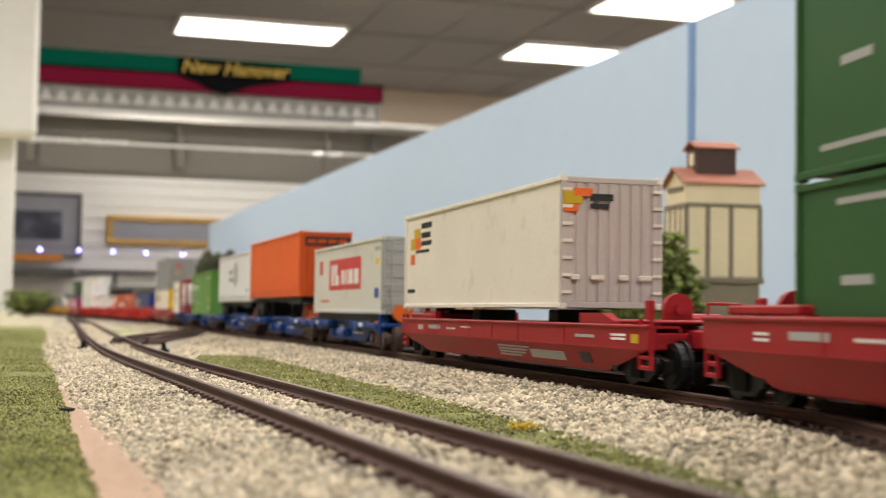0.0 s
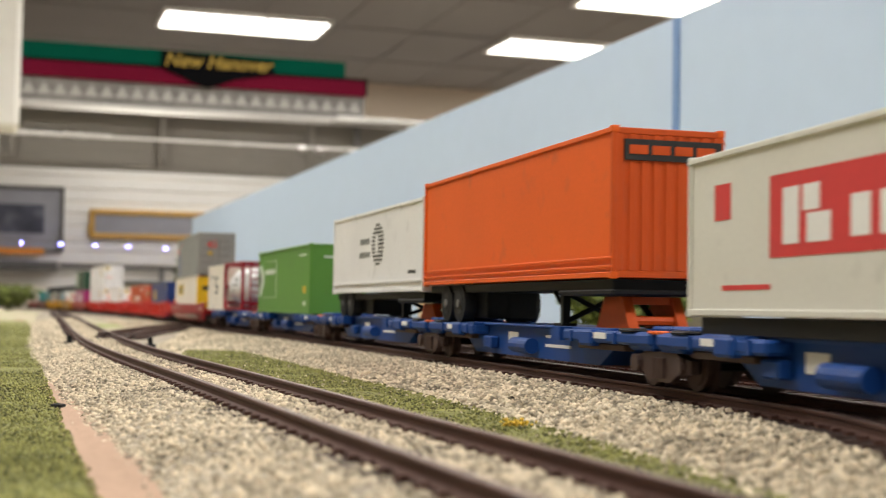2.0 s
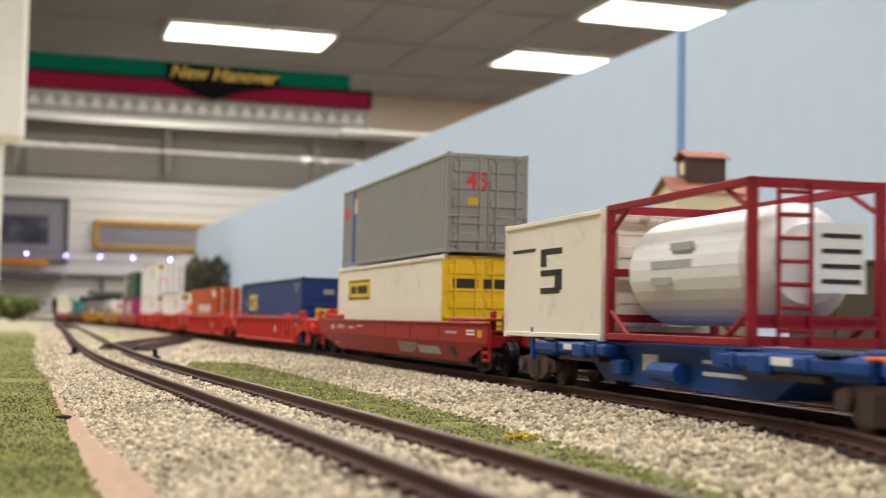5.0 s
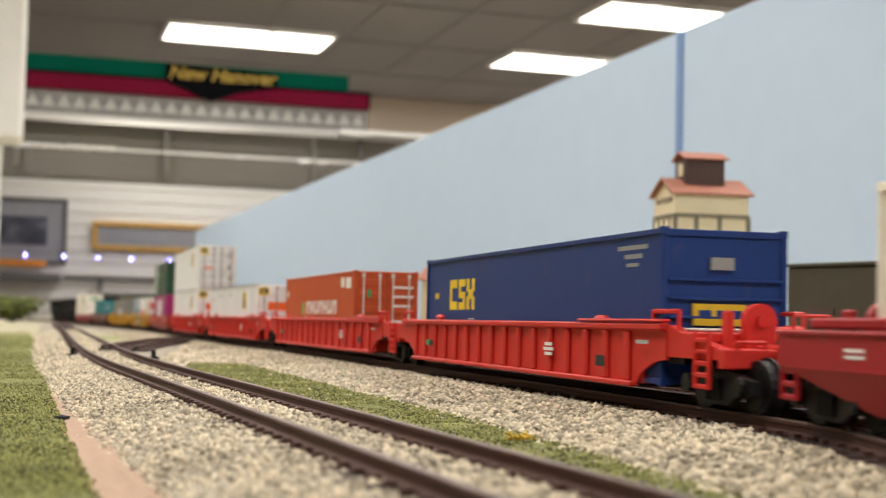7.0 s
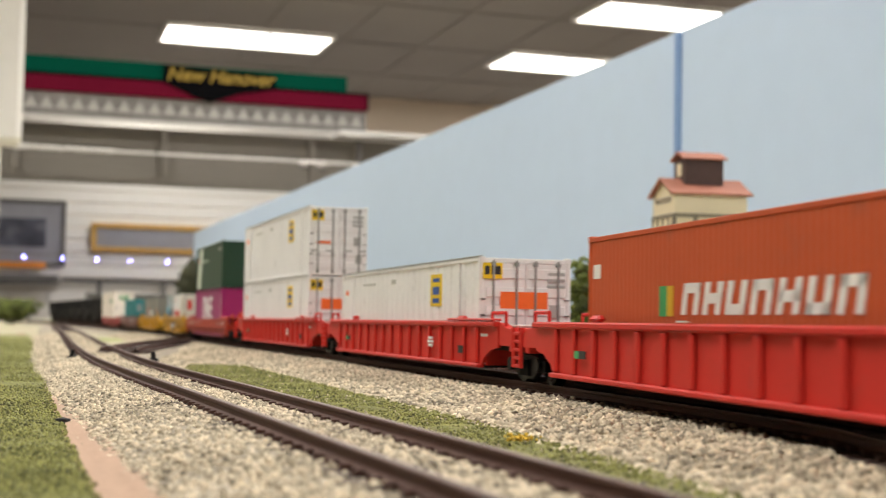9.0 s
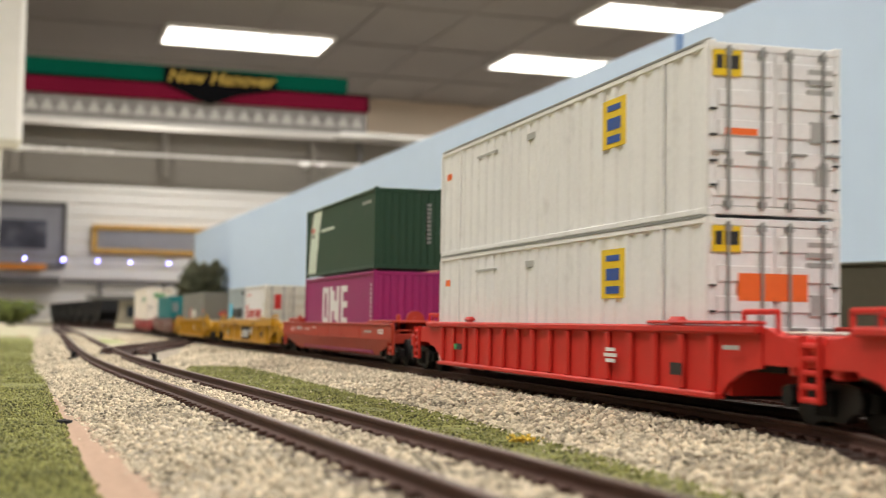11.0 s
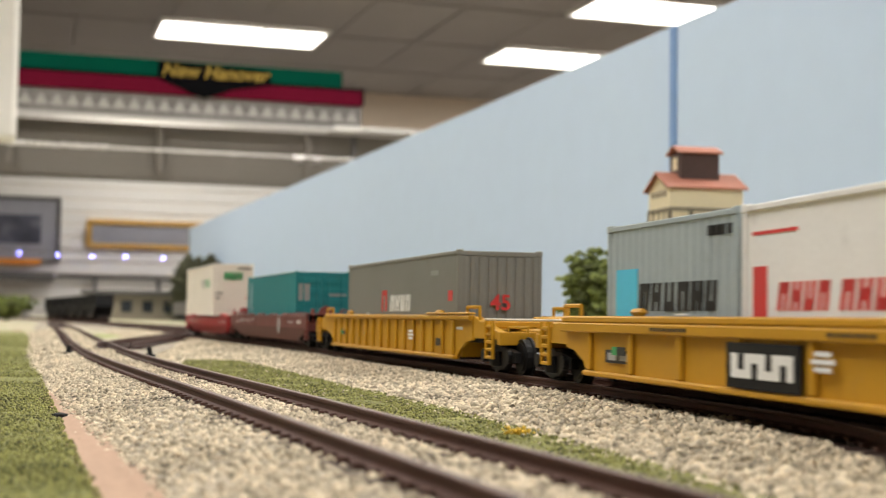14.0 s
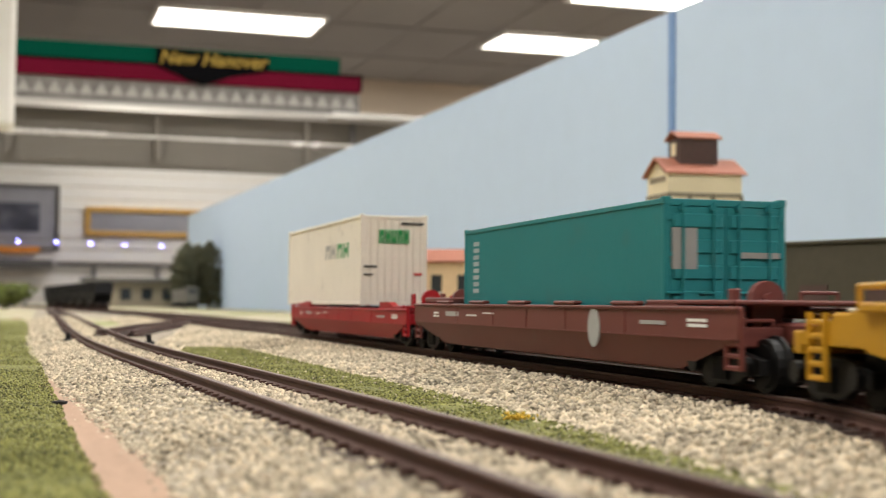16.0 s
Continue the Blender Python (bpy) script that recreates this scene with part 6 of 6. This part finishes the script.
for o in (WHEEL, AXLE, FRAME_BM, BLACK_WHEEL, BLACK_FRAME):
    bpy.data.objects.remove(o)


# ---- buildings and greenery behind the train ----
def tower_at(x, y, turn):
    e = empty("grain_tower", "cream half-timbered grain tower with terracotta roofs", "tower", m=Matrix.Translation((x, y, 0)) @ Matrix.Rotation(radians(turn), 4, "Z") @ Matrix.Diagonal((0.88, 0.92, 1.036, 1)))
    a, b = 0.0285, 0.020      # half width (front), half depth
    part("base", cube(-a, a, -b, b, -0.001, 0.042, 0.0006), M["timber"], e, "grey-brown stone base storey")
    part("ledge", cube(-a - 0.0025, a + 0.0025, -b - 0.0025, b + 0.0025, 0.042, 0.0455, 0.0005), M["timber"], e)
    part("shaft", cube(-a, a, -b, b, 0.0455, 0.090, 0.0005), M["tower"], e)
    part("band", cube(-a - 0.0008, a + 0.0008, -b - 0.0008, b + 0.0008, 0.0890, 0.0912), M["timber"], e)
    for x in (-a, -0.012, 0.006, a):
        part("timber_post", cube(x - 0.0016, x + 0.0016, -b - 0.0008, -b + 0.0005, 0.0455, 0.089), M["timber"], e)
    for y in (-0.010, 0, 0.010, b):
        part("timber_post", cube(-a - 0.0008, -a + 0.0005, y - 0.0008, y + 0.0008, 0.0455, 0.089), M["timber"], e)
    bm = bmesh.new()
    prism(bm, [(-b, 0.0912), (b, 0.0912), (b, 0.1035), (0, 0.1130), (-b, 0.1035)], -a, a)
    up = part("upper_storey", bm, M["tower"], e)
    up.matrix_basis = Matrix.Rotation(radians(90), 4, "Z")
    for k in range(4):
        part("window", cube(-a - 0.0004, -a + 0.0006, -0.0135 + k * 0.0075, -0.0095 + k * 0.0075, 0.0985, 0.1020), M["brown"], e)
    for side in (1, -1):
        bm = bmesh.new()
        m = Matrix.Translation((0, 0, 0.1148)) @ Matrix.Rotation(radians(-25.4 * side), 4, "X")
        box(bm, -a - 0.0035, a + 0.0035, 0 if side > 0 else -0.0255, 0.0255 if side > 0 else 0, -0.0012, 0.0)
        rf = part("roof", bm, M["terracotta"], e, "terracotta tiled roof slope")
        rf.matrix_basis = m
    part("cupola", cube(-0.016, 0.0145, -0.010, 0.010, 0.106, 0.1265, 0.0004), M["brown"], e, "dark brown plank cupola")
    part("cupola_window", cube(-0.0165, -0.0155, -0.004, 0.004, 0.116, 0.124), M["tower"], e)
    for side in (1, -1):
        bm = box(bmesh.new(), -0.0185, 0.017, 0 if side > 0 else -0.0135, 0.0135 if side > 0 else 0, -0.001, 0.0)
        rf = part("cupola_roof", bm, M["terracotta"], e)
        rf.matrix_basis = Matrix.Translation((0, 0, 0.1318)) @ Matrix.Rotation(radians(-21 * side), 4, "X")
    return e


tower_at(0.168, 0.872, 12)

e = empty("warehouse", "long dark olive flat-roofed warehouse beside the track", "building", m=Matrix.Translation((0.160, 0.62, 0)) @ Matrix.Rotation(math.atan2(-0.0488, 0.031), 4, "Z"))
part("wall", cube(0, 0.30, 0.0, 0.07, -0.001, 0.0505, 0.0008), M["olive"], e)
part("roof", cube(-0.001, 0.301, -0.001, 0.071, 0.0505, 0.0522, 0.0005), M["olive"], e)
for x in (0.012, 0.05, 0.09):
    part("door", cube(x, x + 0.016, -0.0006, 0.001, 0.0, 0.032), M["brown"], e)

e = empty("cottage", "small peach plastered cottage with a terracotta roof", "house", m=Matrix.Translation((0.012, 0.985, 0)) @ Matrix.Rotation(radians(-17), 4, "Z"))
part("wall", cube(-0.024, 0.024, -0.016, 0.016, -0.001, 0.052, 0.0005), M["peach"], e)
for side in (1, -1):
    bm = box(bmesh.new(), -0.027, 0.027, 0 if side > 0 else -0.021, 0.021 if side > 0 else 0, -0.0012, 0.0)
    rf = part("roof", bm, M["terracotta"], e)
    rf.matrix_basis = Matrix.Translation((0, 0, 0.0625)) @ Matrix.Rotation(radians(-27 * side), 4, "X")
bm = bmesh.new()
prism(bm, [(-0.016, 0.052), (0.016, 0.052), (0, 0.0605)], -0.0235, 0.0235)
gb = part("gable", bm, M["peach"], e)
gb.matrix_basis = Matrix.Rotation(radians(90), 4, "Z")
for x in (-0.012, 0.008):
    w_ = part("window", cube(x, x + 0.008, -0.0165, -0.0155, 0.030, 0.043), M["glass"], e)
    part("sill", cube(x - 0.001, x + 0.009, -0.0175, -0.0155, 0.029, 0.030), M["white"], w_)


def leafy(name, label, category, x, y, height, spread, n, mat, size, trunk=True, cone=False, seed=1, base=0.0):
    r = np.random.default_rng(seed)
    e = empty(name, label, category, m=Matrix.Translation((x, y, 0)))
    if trunk:
        bm = bmesh.new()
        rod(bm, (0, 0, -0.001), (0, 0, height * 0.6), spread * 0.09, 8, spread * 0.04)
        for k in range(5):
            a = k * 1.3 + r.uniform(0, 1)
            z = height * (0.25 + 0.09 * k)
            rod(bm, (0, 0, z), (spread * 0.55 * math.cos(a), spread * 0.55 * math.sin(a), z + height * 0.18), spread * 0.03, 5, spread * 0.012)
        part("trunk", bm, M["bark"], e)
    pts = []
    lumps = [(r.normal(0, 0.4, 3) * np.array([1, 1, 0.55])) for _ in range(9)]
    while len(pts) < n:
        if cone:
            h = r.random()
            rad = spread * (1 - h ** 7) * (0.85 + 0.15 * math.sin(h * 31))
            a, q = r.uniform(0, 6.28), math.sqrt(r.random())
            pts.append((rad * q * math.cos(a), rad * q * math.sin(a), height * (0.06 + 0.94 * h)))
        else:
            c = lumps[r.integers(9)]
            q = c + r.normal(0, 0.27, 3)
            pts.append((q[0] * spread, q[1] * spread, base + max(0.04, 0.55 + q[2] * 0.55) * height))
    pts = np.array(pts)
    pts[:, 2] = np.clip(pts[:, 2], 0.001, height)
    V, F, o = [], [], 0
    for p_ in pts:
        vv, ff = PEBBLES[r.integers(12)]
        V.append(vv * size * r.uniform(0.5, 1.3) * np.array([1, 1, 0.6]) + p_), F.append(ff + o)
        o += len(vv)
    me = bpy.data.meshes.new("crown")
    me.from_pydata(np.concatenate(V).tolist(), [], np.concatenate(F).tolist())
    me.materials.append(mat)
    ob = new("crown", me)
    ob.parent = e
    return e


leafy("bush", "dense green foam bush beside the grain tower", "bush", 0.128, 0.835, 0.072, 0.019, 2600, M["leaf"], 0.0033, seed=2)
leafy("bush", "dense green foam bush beside the grain tower", "bush", 0.098, 0.815, 0.064, 0.018, 2400, M["leaf"], 0.0033, seed=3)
leafy("bush", "olive green rounded bush at the layout's far edge", "bush", -1.05, 3.25, 0.06, 0.06, 900, M["leaf"], 0.006, trunk=False, seed=4)
for k, (x, y, hgt, sp) in enumerate(((-0.79, 4.22, 0.21, 0.05), (-0.745, 4.15, 0.20, 0.05), (-0.70, 4.10, 0.205, 0.05), (-0.77, 4.05, 0.18, 0.045))):
    ob = leafy("conifer", "tall dull green model conifer by the end of the backdrop", "tree", x, y, hgt, sp, 1100, M["conifer"], 0.006, cone=True, seed=10 + k)
    ob["group"] = "conifers"


# standing black hopper cars and clutter on the far left
def hopper(x, y, turn):
    e = empty("hopper_car", "standing black open hopper car on a far track", "railway car", "black hopper cars", Matrix.Translation((x, y, RAIL)) @ Matrix.Rotation(turn, 4, "Z"))
    bm = bmesh.new()
    prism(bm, [(-0.075, 0.050), (-0.075, 0.028), (-0.045, 0.010), (0.045, 0.010), (0.075, 0.028), (0.075, 0.050)], -0.0165, 0.0165)
    bd_ = part("body", bm, M["coal"], e)
    for k in range(8):
        part("rib", cube(-0.07 + k * 0.02, -0.067 + k * 0.02, -0.0178, 0.0178, 0.014 if 1 < k < 6 else 0.030, 0.050), M["coal"], bd_)
    part("sill", cube(-0.082, 0.082, -0.006, 0.006, 0.009, 0.0125), M["coal"], e)
    for d in (-0.056, 0.056):
        t = part("truck", cube(d - 0.012, d + 0.012, -0.012, 0.012, 0.003, 0.008, 0.0005), M["underframe"], e)
        for dx in (-0.01, 0.01):
            part("wheel", rod(bmesh.new(), (d + dx, -0.0098, 0.005), (d + dx, 0.0098, 0.005), 0.005, 14), M["hub"], t)
    return e


for k in range(6):
    x, y, hd = main_line(2.42 + k * 0.168)
    hopper(x + 0.046 * math.cos(hd), y - 0.046 * math.sin(hd), math.pi / 2 - hd)
e = empty("station_building", "low grey-brown station building with a shallow roof", "building", m=ROOM @ Matrix.Translation((0.36, 4.7, 0)))
part("wall", cube(-0.13, 0.17, -0.05, 0.05, -0.001, 0.085, 0.001), M["timber"], e)
part("roof", cube(-0.15, 0.19, -0.07, 0.07, 0.085, 0.10, 0.002), M["dkgrey"], e)
for x in (-0.09, -0.02, 0.05, 0.12):
    part("window", cube(x, x + 0.035, -0.052, -0.0495, 0.025, 0.065), M["glass"], e)
e = empty("standing_locomotive", "dark grey standing locomotive on a far track", "locomotive", m=ROOM @ Matrix.Translation((0.42, 3.55, RAIL)) @ Matrix.Rotation(radians(95), 4, "Z"))
part("hood", cube(-0.09, 0.09, -0.011, 0.011, 0.012, 0.045, 0.002), M["dkgrey"], e)
part("cab", cube(-0.115, -0.09, -0.016, 0.016, 0.012, 0.052, 0.002), M["dkgrey"], e)
part("walkway", cube(-0.12, 0.12, -0.017, 0.017, 0.010, 0.0125), M["coal"], e)
part("window", cube(-0.1158, -0.1145, -0.012, 0.012, 0.036, 0.047), M["glass"], e)
for d in (-0.07, 0.07):
    part("truck", cube(d - 0.022, d + 0.022, -0.012, 0.012, 0.0, 0.0095, 0.001), M["underframe"], e)


def switch_stand(x, y, d):
    e = empty("switch_stand", "small black ground throw beside the track", "switch stand", "switch stands", Matrix.Translation((x, y, 0)))
    part("base", cube(-0.0020, 0.0020, -0.002, 0.002, -0.0005, 0.0045, 0.0003), M["underframe"], e)
    part("lever", rod(bmesh.new(), (0, 0, 0.004), (0.0005 * d, 0, 0.0072), 0.0011, 8), M["underframe"], e)
    part("tie_bar", cube(0.0, 0.014 * d, -0.0006, 0.0006, 0.0026, 0.0032), M["underframe"], e)


switch_stand(-0.1652, 0.598, 1), switch_stand(-0.1252, 0.5827, -1)
# dark stone at the turf's edge
bm = bmesh.new()
bmesh.ops.create_icosphere(bm, subdivisions=1, radius=0.0012, matrix=Matrix.Translation((-0.0768, 0.2725, 0.0012)) @ Matrix.Diagonal((1.6, 1, 0.5, 1)))
tagged(link("dark_stone", bm, M["coal"]), "small dark stone at the edge of the path", "stone")


# ---- what moves: the train, car by car ----
def motions():
    for thing, s0, s1, lift in MOVERS:
        rows = []
        for i in range(65):
            t = i * 0.25
            d = travel(t)
            rows.append((t, chord(s0 - d, s1 - d, RAIL + lift)))
        walk(thing, rows)


motions()
